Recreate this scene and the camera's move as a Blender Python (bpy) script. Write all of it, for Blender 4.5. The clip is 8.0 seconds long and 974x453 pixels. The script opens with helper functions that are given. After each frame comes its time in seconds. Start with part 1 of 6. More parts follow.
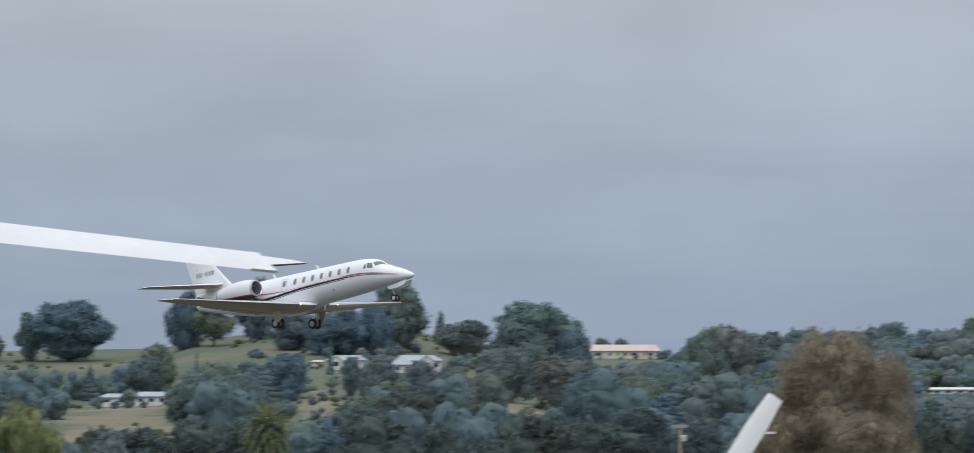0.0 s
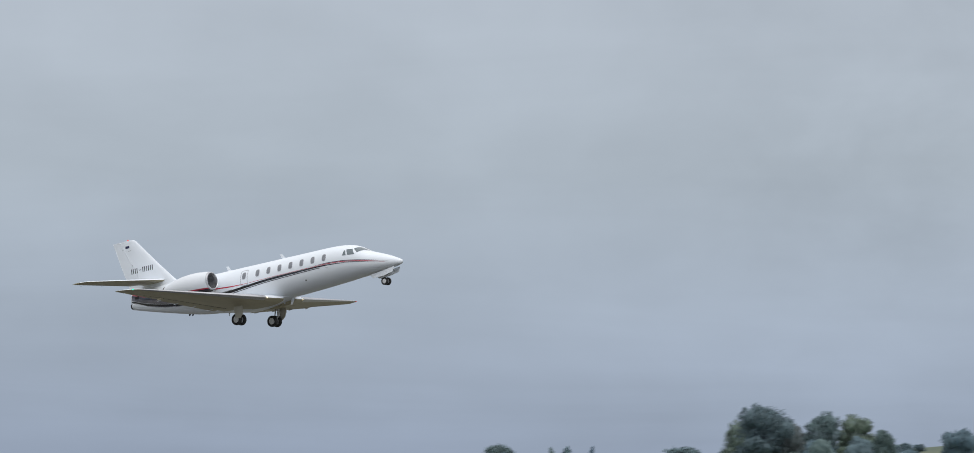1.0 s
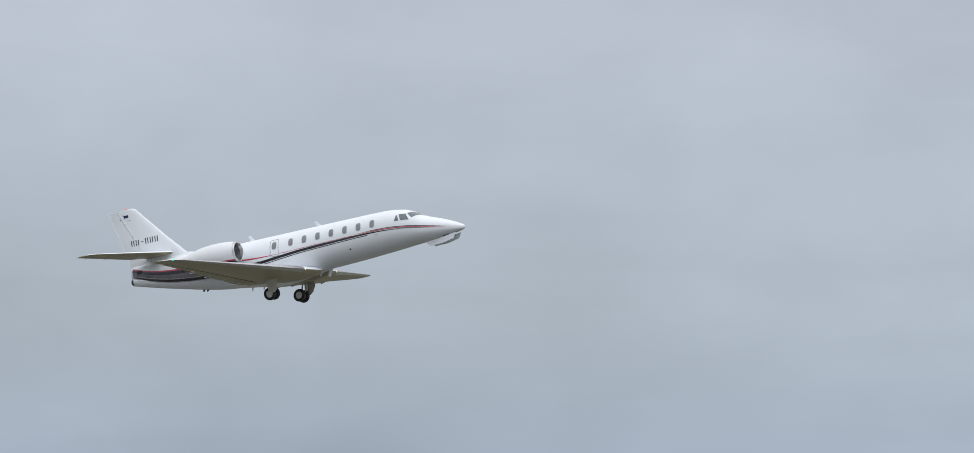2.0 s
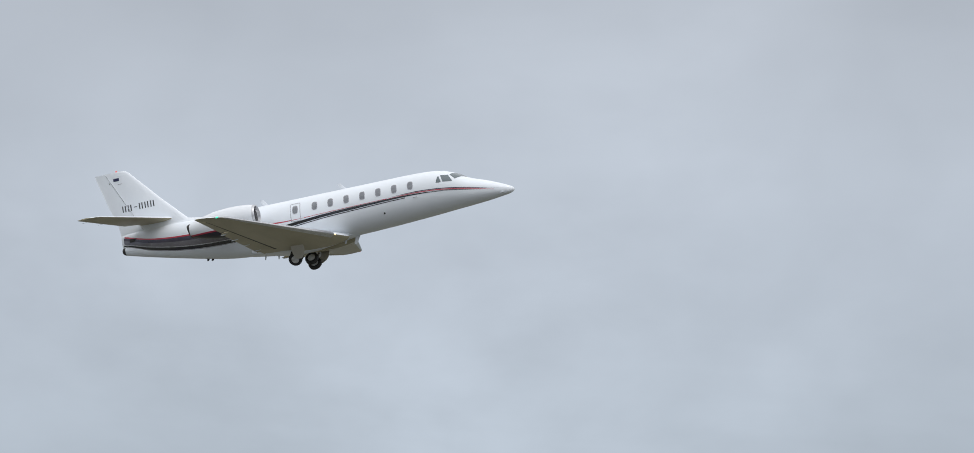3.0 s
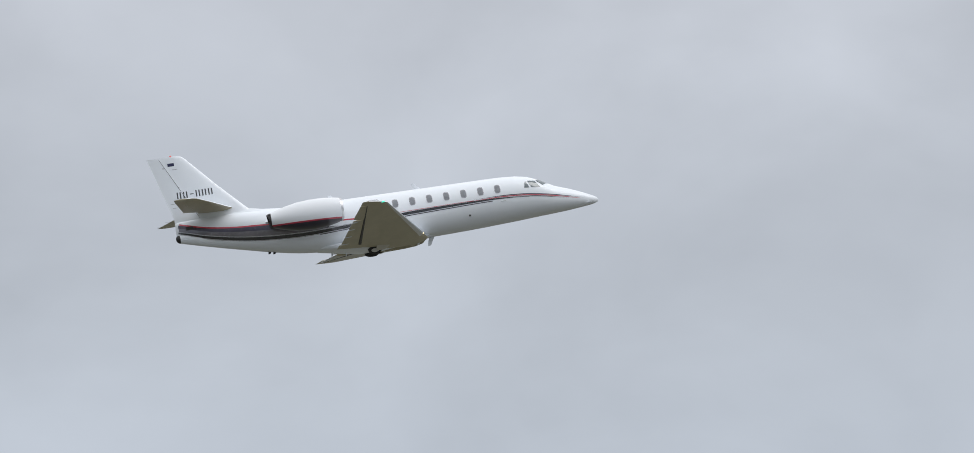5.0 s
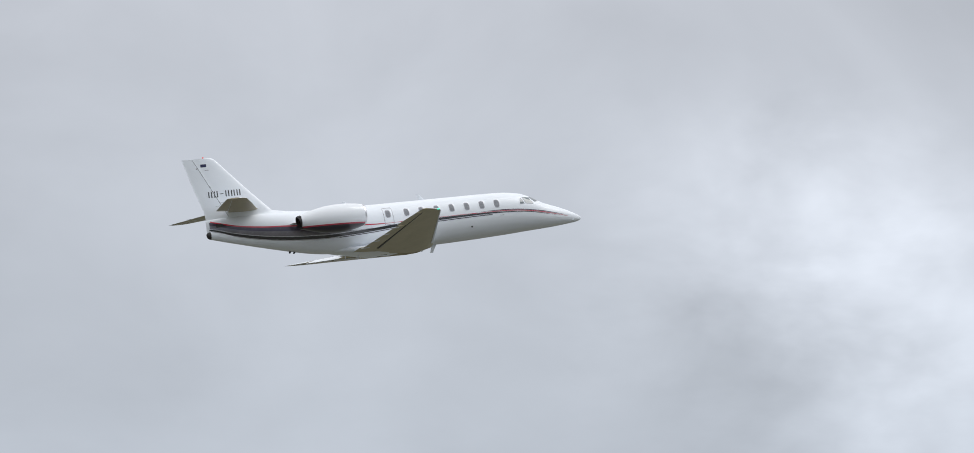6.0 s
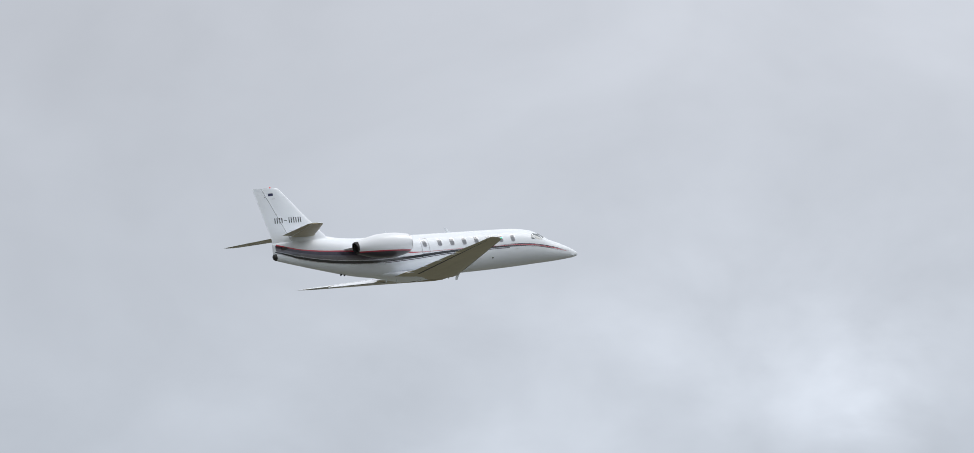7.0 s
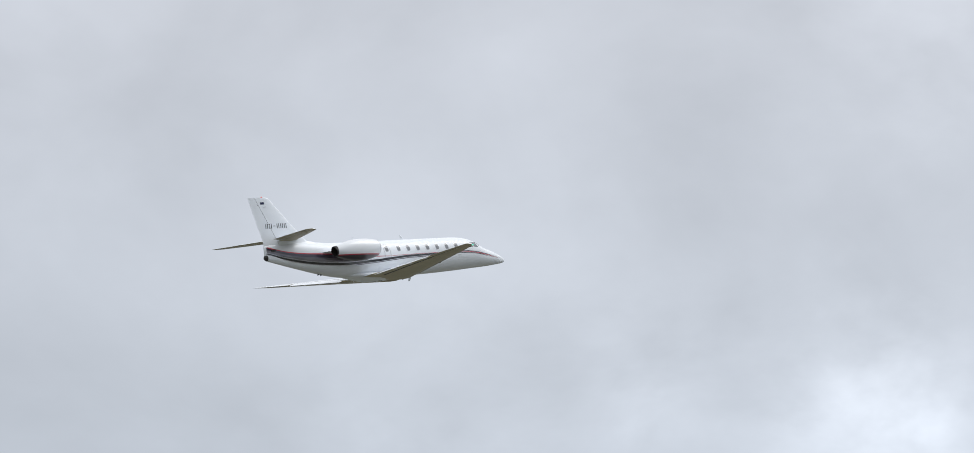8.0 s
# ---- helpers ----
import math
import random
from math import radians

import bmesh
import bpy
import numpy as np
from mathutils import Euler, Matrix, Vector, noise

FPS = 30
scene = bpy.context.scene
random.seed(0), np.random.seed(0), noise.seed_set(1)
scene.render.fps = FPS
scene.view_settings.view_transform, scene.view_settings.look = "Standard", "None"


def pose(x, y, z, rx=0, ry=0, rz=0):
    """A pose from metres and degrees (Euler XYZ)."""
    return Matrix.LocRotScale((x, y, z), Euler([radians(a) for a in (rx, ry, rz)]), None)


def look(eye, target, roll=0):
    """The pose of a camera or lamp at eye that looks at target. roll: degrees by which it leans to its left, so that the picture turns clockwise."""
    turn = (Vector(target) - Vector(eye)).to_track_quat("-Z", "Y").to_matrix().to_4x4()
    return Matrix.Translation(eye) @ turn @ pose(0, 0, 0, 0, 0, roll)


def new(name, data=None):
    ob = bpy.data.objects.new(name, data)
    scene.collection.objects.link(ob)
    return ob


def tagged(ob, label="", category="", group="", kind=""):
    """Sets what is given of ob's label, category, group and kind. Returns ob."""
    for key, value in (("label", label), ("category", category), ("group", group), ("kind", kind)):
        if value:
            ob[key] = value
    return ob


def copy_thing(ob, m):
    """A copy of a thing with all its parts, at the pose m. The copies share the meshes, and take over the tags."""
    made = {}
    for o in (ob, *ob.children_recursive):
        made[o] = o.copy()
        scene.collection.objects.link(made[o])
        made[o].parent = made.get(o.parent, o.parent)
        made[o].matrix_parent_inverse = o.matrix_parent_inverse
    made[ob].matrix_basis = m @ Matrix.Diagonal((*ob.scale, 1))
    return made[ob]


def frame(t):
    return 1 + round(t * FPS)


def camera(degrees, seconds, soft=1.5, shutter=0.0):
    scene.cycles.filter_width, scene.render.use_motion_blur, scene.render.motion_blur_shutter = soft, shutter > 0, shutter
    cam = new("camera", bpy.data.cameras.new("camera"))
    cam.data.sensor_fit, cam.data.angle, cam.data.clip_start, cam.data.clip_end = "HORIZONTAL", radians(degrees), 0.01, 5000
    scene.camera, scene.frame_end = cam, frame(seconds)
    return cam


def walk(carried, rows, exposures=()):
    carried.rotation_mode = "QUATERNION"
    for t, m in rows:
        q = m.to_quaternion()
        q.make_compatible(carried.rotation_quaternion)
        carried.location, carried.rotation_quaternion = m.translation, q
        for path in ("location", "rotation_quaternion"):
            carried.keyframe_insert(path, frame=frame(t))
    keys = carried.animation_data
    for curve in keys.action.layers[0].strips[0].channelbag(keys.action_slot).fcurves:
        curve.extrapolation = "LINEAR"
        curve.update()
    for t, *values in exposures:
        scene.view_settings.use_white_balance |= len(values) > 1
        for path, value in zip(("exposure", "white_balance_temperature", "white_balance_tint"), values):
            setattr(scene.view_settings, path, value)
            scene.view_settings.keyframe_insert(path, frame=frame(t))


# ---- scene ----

# ---- camera ----
EYE = (0.0, 0.0, 1.7)
FOV = 2 * math.degrees(math.atan(784 / 11500))
cam = camera(FOV, 8.0, soft=0.5, shutter=0.11)
CAMERA_TURN = [
    (0.0, 0.000, 2.666), (0.1, -1.021, 2.778), (0.2, -1.946, 2.877),
    (0.3, -2.782, 2.983), (0.4, -3.592, 3.098), (0.5, -4.395, 3.216),
    (0.6, -5.185, 3.323), (0.7, -5.992, 3.428), (0.8, -6.818, 3.539),
    (0.9, -7.660, 3.658), (1.0, -8.518, 3.779), (1.1, -9.400, 3.893),
    (1.2, -10.311, 4.012), (1.3, -11.256, 4.137), (1.4, -12.234, 4.265),
    (1.5, -13.242, 4.396), (1.6, -14.282, 4.531), (1.7, -15.351, 4.668),
    (1.8, -16.448, 4.809), (1.9, -17.574, 4.952), (2.0, -18.727, 5.098),
    (2.1, -19.905, 5.246), (2.2, -21.108, 5.397), (2.3, -22.335, 5.550),
    (2.4, -23.583, 5.705), (2.5, -24.846, 5.862), (2.6, -26.120, 6.022),
    (2.7, -27.404, 6.186), (2.8, -28.698, 6.352), (2.9, -30.006, 6.523),
    (3.0, -31.329, 6.698), (3.1, -32.667, 6.877), (3.2, -34.023, 7.059),
    (3.3, -35.395, 7.245), (3.4, -36.784, 7.432), (3.5, -38.190, 7.620),
    (3.6, -39.614, 7.809), (3.7, -41.055, 7.998), (3.8, -42.514, 8.185),
    (3.9, -43.990, 8.370), (4.0, -45.484, 8.552), (4.1, -46.994, 8.731),
    (4.2, -48.519, 8.905), (4.3, -50.056, 9.075), (4.4, -51.603, 9.240),
    (4.5, -53.157, 9.402), (4.6, -54.716, 9.557), (4.7, -56.280, 9.705),
    (4.8, -57.847, 9.844), (4.9, -59.415, 9.973), (5.0, -60.979, 10.092),
    (5.1, -62.535, 10.202), (5.2, -64.079, 10.303), (5.3, -65.608, 10.397),
    (5.4, -67.116, 10.483), (5.5, -68.601, 10.563), (5.6, -70.059, 10.636),
    (5.7, -71.485, 10.705), (5.8, -72.876, 10.770), (5.9, -74.230, 10.831),
    (6.0, -75.551, 10.891), (6.1, -76.843, 10.948), (6.2, -78.111, 11.003),
    (6.3, -79.357, 11.053), (6.4, -80.587, 11.097), (6.5, -81.804, 11.132),
    (6.6, -83.011, 11.158), (6.7, -84.213, 11.174), (6.8, -85.412, 11.182),
    (6.9, -86.610, 11.183), (7.0, -87.810, 11.178), (7.1, -89.012, 11.168),
    (7.2, -90.205, 11.154), (7.3, -91.376, 11.136), (7.4, -92.511, 11.115),
    (7.5, -93.595, 11.091), (7.6, -94.621, 11.064), (7.7, -95.591, 11.036),
    (7.8, -96.512, 11.006), (7.9, -97.394, 10.976), (8.0, -98.248, 10.944),
]
FLIGHT = [
    (0.0, -10.97, 414.05, 16.69, 0.89, -7.31, -43.80),
    (0.1, -5.72, 409.64, 17.17, 0.51, -7.49, -43.98),
    (0.2, -0.48, 405.16, 17.68, 0.25, -7.64, -44.16),
    (0.3, 4.95, 400.63, 18.24, 0.11, -7.77, -44.29),
    (0.4, 10.42, 396.07, 18.87, 0.05, -7.88, -44.37),
    (0.5, 15.85, 391.47, 19.48, 0.06, -7.97, -44.41),
    (0.6, 21.27, 386.84, 20.06, 0.12, -8.07, -44.45),
    (0.7, 26.73, 382.17, 20.63, 0.22, -8.15, -44.51),
    (0.8, 32.13, 377.43, 21.26, 0.35, -8.23, -44.58),
    (0.9, 37.57, 372.65, 21.93, 0.51, -8.29, -44.66),
    (1.0, 43.08, 367.83, 22.61, 0.68, -8.36, -44.75),
    (1.1, 48.62, 362.99, 23.24, 0.85, -8.42, -44.85),
    (1.2, 54.08, 358.11, 23.89, 1.02, -8.48, -44.98),
    (1.3, 59.58, 353.19, 24.55, 1.19, -8.54, -45.12),
    (1.4, 65.07, 348.23, 25.23, 1.35, -8.60, -45.29),
    (1.5, 70.56, 343.24, 25.92, 1.50, -8.65, -45.47),
    (1.6, 76.04, 338.22, 26.61, 1.64, -8.71, -45.67),
    (1.7, 81.52, 333.16, 27.32, 1.75, -8.76, -45.88),
    (1.8, 87.00, 328.07, 28.03, 1.85, -8.81, -46.11),
    (1.9, 92.46, 322.95, 28.75, 1.93, -8.87, -46.34),
    (2.0, 97.92, 317.80, 29.48, 2.00, -8.92, -46.59),
    (2.1, 103.36, 312.61, 30.21, 2.04, -8.98, -46.85),
    (2.2, 108.80, 307.39, 30.96, 2.07, -9.03, -47.11),
    (2.3, 114.23, 302.14, 31.71, 2.09, -9.08, -47.38),
    (2.4, 119.64, 296.86, 32.48, 2.08, -9.13, -47.65),
    (2.5, 125.04, 291.55, 33.25, 2.07, -9.18, -47.92),
    (2.6, 130.44, 286.20, 34.03, 2.05, -9.23, -48.18),
    (2.7, 135.83, 280.82, 34.82, 2.02, -9.28, -48.43),
    (2.8, 141.21, 275.41, 35.61, 1.98, -9.32, -48.67),
    (2.9, 146.57, 269.96, 36.41, 1.94, -9.36, -48.91),
    (3.0, 151.93, 264.47, 37.22, 1.90, -9.39, -49.15),
    (3.1, 157.27, 258.95, 38.03, 1.87, -9.42, -49.39),
    (3.2, 162.60, 253.39, 38.85, 1.83, -9.45, -49.63),
    (3.3, 167.92, 247.79, 39.68, 1.80, -9.47, -49.87),
    (3.4, 173.22, 242.16, 40.50, 1.78, -9.49, -50.11),
    (3.5, 178.50, 236.49, 41.34, 1.77, -9.50, -50.35),
    (3.6, 183.77, 230.78, 42.17, 1.76, -9.51, -50.59),
    (3.7, 189.03, 225.03, 43.01, 1.76, -9.52, -50.84),
    (3.8, 194.26, 219.25, 43.85, 1.77, -9.53, -51.09),
    (3.9, 199.48, 213.43, 44.69, 1.78, -9.53, -51.35),
    (4.0, 204.67, 207.57, 45.54, 1.81, -9.53, -51.61),
    (4.1, 209.85, 201.68, 46.38, 1.84, -9.52, -51.88),
    (4.2, 215.01, 195.75, 47.23, 1.88, -9.51, -52.15),
    (4.3, 220.14, 189.78, 48.08, 1.93, -9.50, -52.42),
    (4.4, 225.26, 183.78, 48.92, 1.98, -9.49, -52.70),
    (4.5, 230.36, 177.75, 49.77, 2.04, -9.47, -52.97),
    (4.6, 235.44, 171.67, 50.61, 2.11, -9.45, -53.25),
    (4.7, 240.50, 165.57, 51.45, 2.17, -9.43, -53.52),
    (4.8, 245.55, 159.44, 52.29, 2.24, -9.40, -53.80),
    (4.9, 250.57, 153.27, 53.12, 2.30, -9.38, -54.07),
    (5.0, 255.59, 147.07, 53.96, 2.36, -9.35, -54.33),
    (5.1, 260.59, 140.84, 54.79, 2.42, -9.31, -54.59),
    (5.2, 265.57, 134.57, 55.62, 2.47, -9.28, -54.84),
    (5.3, 270.55, 128.28, 56.44, 2.51, -9.24, -55.08),
    (5.4, 275.52, 121.96, 57.26, 2.55, -9.20, -55.30),
    (5.5, 280.47, 115.60, 58.07, 2.58, -9.16, -55.50),
    (5.6, 285.43, 109.21, 58.88, 2.60, -9.12, -55.68),
    (5.7, 290.37, 102.80, 59.68, 2.61, -9.08, -55.84),
    (5.8, 295.31, 96.35, 60.48, 2.60, -9.04, -55.98),
    (5.9, 300.25, 89.87, 61.27, 2.59, -9.00, -56.09),
    (6.0, 305.18, 83.36, 62.06, 2.57, -8.97, -56.19),
    (6.1, 310.12, 76.83, 62.85, 2.53, -8.94, -56.27),
    (6.2, 315.04, 70.28, 63.63, 2.48, -8.92, -56.34),
    (6.3, 319.97, 63.70, 64.40, 2.41, -8.90, -56.41),
    (6.4, 324.90, 57.09, 65.18, 2.33, -8.88, -56.48),
    (6.5, 329.82, 50.47, 65.95, 2.22, -8.87, -56.55),
    (6.6, 334.74, 43.82, 66.73, 2.10, -8.87, -56.64),
    (6.7, 339.66, 37.15, 67.51, 1.95, -8.86, -56.74),
    (6.8, 344.58, 30.46, 68.28, 1.79, -8.86, -56.86),
    (6.9, 349.50, 23.74, 69.06, 1.62, -8.87, -57.00),
    (7.0, 354.41, 17.00, 69.84, 1.43, -8.88, -57.17),
    (7.1, 359.32, 10.24, 70.61, 1.25, -8.89, -57.37),
    (7.2, 364.22, 3.46, 71.40, 1.06, -8.91, -57.58),
    (7.3, 369.11, -3.36, 72.18, 0.89, -8.93, -57.79),
    (7.4, 373.99, -10.22, 72.97, 0.73, -8.96, -57.99),
    (7.5, 378.85, -17.11, 73.77, 0.59, -8.98, -58.16),
    (7.6, 383.68, -24.05, 74.56, 0.48, -9.01, -58.31),
    (7.7, 388.49, -31.02, 75.37, 0.41, -9.04, -58.42),
    (7.8, 393.26, -38.02, 76.18, 0.40, -9.07, -58.51),
    (7.9, 398.01, -45.04, 76.99, 0.46, -9.09, -58.58),
    (8.0, 402.70, -52.09, 77.81, 0.60, -9.10, -58.64),
]

walk(cam, [(t, pose(*EYE, 90 + up, 0, turn)) for t, turn, up in CAMERA_TURN])

# ---- world and sun ----


def node(tree, kind, **inputs):
    n = tree.nodes.new(kind)
    for key, value in inputs.items():
        n.inputs[int(key[1:]) if key[0] == "i" and key[1:].isdigit() else key].default_value = value
    return n


def op(tree, what, a, b=None, c=None):
    n = tree.nodes.new("ShaderNodeMath")
    n.operation = what
    for k, v in enumerate((a, b, c)):
        if v is None:
            continue
        if isinstance(v, (int, float)):
            n.inputs[k].default_value = v
        else:
            tree.links.new(v, n.inputs[k])
    return n.outputs[0]


def ramp(tree, source, stops, smooth=False):
    n = tree.nodes.new("ShaderNodeValToRGB")
    r = n.color_ramp
    r.interpolation = "EASE" if smooth else "LINEAR"
    while len(r.elements) < len(stops):
        r.elements.new(0.5)
    for e, (p, col) in zip(r.elements, stops):
        e.position = p
        e.color = (*col, 1) if len(col) == 3 else col
    if source is not None:
        tree.links.new(source, n.inputs[0])
    return n.outputs[0]


def mixrgb(tree, mode, fac, a, b):
    n = tree.nodes.new("ShaderNodeMix")
    n.data_type, n.blend_type, n.clamp_factor = "RGBA", mode, True
    for k, v in ((0, fac), (6, a), (7, b)):
        if isinstance(v, (int, float)):
            n.inputs[k].default_value = v
        elif isinstance(v, tuple):
            n.inputs[k].default_value = (*v, 1)
        else:
            tree.links.new(v, n.inputs[k])
    return n.outputs[2]


def noise_at(tree, vec, scale, detail=4.0, rough=0.55, distort=0.0):
    n = node(tree, "ShaderNodeTexNoise", Scale=scale, Detail=detail, Roughness=rough, Distortion=distort)
    if vec is not None:
        tree.links.new(vec, n.inputs["Vector"])
    return n.outputs["Fac"]


SUN_UP, SUN_TURN = 56.0, 172.0      # elevation; bearing clockwise from +y


def make_world():
    w = bpy.data.worlds.new("overcast_sky")
    scene.world = w
    w.use_nodes = True
    t = w.node_tree
    t.nodes.clear()
    out = t.nodes.new("ShaderNodeOutputWorld")
    bg = t.nodes.new("ShaderNodeBackground")
    t.links.new(bg.outputs[0], out.inputs[0])
    coord = t.nodes.new("ShaderNodeTexCoord").outputs["Generated"]
    sep = t.nodes.new("ShaderNodeSeparateXYZ")
    t.links.new(coord, sep.inputs[0])
    up = op(t, "MAXIMUM", sep.outputs[2], 0.0)
    # cloud deck seen in perspective: streaks low down, rounder masses higher up
    flat = op(t, "ADD", up, 0.07)
    comb = t.nodes.new("ShaderNodeCombineXYZ")
    t.links.new(op(t, "DIVIDE", sep.outputs[0], flat), comb.inputs[0])
    t.links.new(op(t, "DIVIDE", sep.outputs[1], flat), comb.inputs[1])
    deck = comb.outputs[0]
    streaks = noise_at(t, deck, 1.1, 5.0, 0.5, 0.4)
    puffs_map = node(t, "ShaderNodeMapping", Scale=(1.0, 1.0, 1.45))
    t.links.new(coord, puffs_map.inputs[0])
    puffs = noise_at(t, puffs_map.outputs[0], 17.0, 6.0, 0.5, 0.35)
    fine = noise_at(t, puffs_map.outputs[0], 42.0, 5.0, 0.55, 0.2)
    # mean radiance of the deck by height above the horizon
    base = ramp(t, up, [(0.0, (.205, .275, .42)), (.035, (.288, .35, .468)), (.075, (.40, .455, .525)),
                        (.11, (.460, .508, .580)), (.165, (.480, .514, .570)), (.22, (.512, .535, .583)),
                        (.5, (.80, .82, .865)), (1.0, (1.0, 1.02, 1.05))])
    lift = op(t, "ADD", op(t, "MULTIPLY", op(t, "SUBTRACT", streaks, 0.5), op(t, "MAXIMUM", op(t, "MULTIPLY_ADD", up, -1.7, 0.46), 0.12)),
              op(t, "MULTIPLY", op(t, "SUBTRACT", puffs, 0.5), op(t, "MULTIPLY_ADD", up, 2.2, 0.18)))
    lift = op(t, "ADD", lift, op(t, "MULTIPLY", op(t, "SUBTRACT", fine, 0.5), 0.13))
    # the deck is brighter all round the veiled sun
    a, e = radians(SUN_TURN), radians(SUN_UP)
    veil = t.nodes.new("ShaderNodeVectorMath")
    veil.operation = "DOT_PRODUCT"
    t.links.new(coord, veil.inputs[0])
    veil.inputs[1].default_value = (math.sin(a) * math.cos(e), math.cos(a) * math.cos(e), math.sin(e))
    near = op(t, "MULTIPLY_ADD", veil.outputs["Value"], 0.5, 0.5)
    lift = op(t, "ADD", lift, op(t, "MULTIPLY", op(t, "MULTIPLY", near, near), 0.42))
    # thin places in the deck where it shows brighter
    for turn, high, wide, strength in THIN:
        a, e = radians(turn), radians(high)
        d = (math.sin(a) * math.cos(e), math.cos(a) * math.cos(e), math.sin(e))
        dot = t.nodes.new("ShaderNodeVectorMath")
        dot.operation = "DOT_PRODUCT"
        wob = t.nodes.new("ShaderNodeVectorMath")
        wob.operation = "NORMALIZE"
        t.links.new(coord, wob.inputs[0])
        t.links.new(wob.outputs[0], dot.inputs[0])
        dot.inputs[1].default_value = d
        k = 2.0 / radians(wide) ** 2
        g = op(t, "EXPONENT", op(t, "MULTIPLY", op(t, "SUBTRACT", dot.outputs["Value"], 1.0), k))
        g = op(t, "MULTIPLY", g, op(t, "MULTIPLY_ADD", op(t, "SUBTRACT", op(t, "ADD", puffs, fine), 1.0), 2.6, 1.0))
        lift = op(t, "ADD", lift, op(t, "MULTIPLY", op(t, "MAXIMUM", g, 0.0), strength))
    gain = op(t, "ADD", lift, 1.0)
    scale = t.nodes.new("ShaderNodeVectorMath")
    scale.operation = "SCALE"
    t.links.new(base, scale.inputs[0])
    t.links.new(gain, scale.inputs["Scale"])
    sky = t.nodes.new("ShaderNodeTexSky")
    sky.sky_type, sky.sun_disc = "NISHITA", False
    sky.sun_elevation, sky.sun_rotation = radians(SUN_UP), radians(SUN_TURN)
    dim = t.nodes.new("ShaderNodeVectorMath")
    dim.operation = "SCALE"
    t.links.new(sky.outputs[0], dim.inputs[0])
    dim.inputs["Scale"].default_value = 0.10
    t.links.new(mixrgb(t, "MIX", 0.93, dim.outputs[0], scale.outputs[0]), bg.inputs[0])
    bg.inputs[1].default_value = 1.0


# bearing, height, width in degrees, and gain; below zero where the deck is thicker
THIN = [(52.2, 7.7, 1.3, .22), (50.6, 8.4, 1.2, .12), (50.5, 11.0, 2.0, .05), (78.9, 10.1, 1.5, .40), (78.0, 11.1, 1.0, .22), (76.9, 10.4, 0.8, .12),
        (91.0, 9.85, 0.55, .30), (90.5, 9.75, 0.4, .10), (91.6, 10.6, 0.8, .10), (89.9, 10.2, 1.1, .12), (101.5, 9.4, 0.8, .55), (99.6, 9.6, 0.45, .14), (102.0, 12.5, 1.2, .16), (87.5, 9.0, 2.4, .12), (98.5, 9.2, 2.4, .12),
        (85.5, 13.2, 2.4, -.13), (79.5, 13.0, 1.8, -.14), (29.0, 8.6, 2.0, -.13), (31.0, 5.0, 2.4, .11), (28.2, 7.0, 1.5, .08), (44.5, 7.2, 1.4, .12), (45.6, 7.3, 0.9, .12), (47.6, 7.2, 1.3, .32), (48.4, 8.3, 1.0, .16), (47.2, 9.6, 1.4, .10), (35.0, 8.9, 1.3, -.14), (11.9, 4.2, 1.6, .10)]
make_world()

sun = new("sun", bpy.data.lights.new("sun", "SUN"))
sun.data.energy, sun.data.angle, sun.data.color = 0.95, radians(32), (1.0, 0.985, 0.96)
sun.matrix_basis = look((math.sin(radians(SUN_TURN)) * 60, math.cos(radians(SUN_TURN)) * 60, 60 * math.tan(radians(SUN_UP))), (0, 0, 0))

# ---- materials ----


def material(name, rough=0.5, metal=0.0, coat=0.0):
    m = bpy.data.materials.new(name)
    m.use_nodes = True
    t = m.node_tree
    b = t.nodes["Principled BSDF"]
    b.inputs["Roughness"].default_value, b.inputs["Metallic"].default_value = rough, metal
    b.inputs["Coat Weight"].default_value = coat
    return m, t, b


def place(tree):
    return tree.nodes.new("ShaderNodeTexCoord").outputs["Object"]


def mottled(name, dark, light, scale=3.0, rough=0.5, metal=0.0, coat=0.0, bump=0.0, stretch=(1, 1, 1), fine=None):
    m, t, b = material(name, rough, metal, coat)
    mp = node(t, "ShaderNodeMapping", Scale=stretch)
    t.links.new(place(t), mp.inputs[0])
    big = noise_at(t, mp.outputs[0], scale, 5.0, 0.6)
    small = noise_at(t, mp.outputs[0], (fine or scale * 9), 4.0, 0.6)
    mix = op(t, "ADD", op(t, "MULTIPLY", big, 0.65), op(t, "MULTIPLY", small, 0.35))
    t.links.new(ramp(t, mix, [(0.34, dark), (0.66, light)]), b.inputs["Base Color"])
    t.links.new(op(t, "MULTIPLY_ADD", small, 0.16, rough - 0.08), b.inputs["Roughness"])
    if bump:
        bp = node(t, "ShaderNodeBump", Strength=bump, Distance=0.05)
        t.links.new(small, bp.inputs["Height"])
        t.links.new(bp.outputs[0], b.inputs["Normal"])
    return m


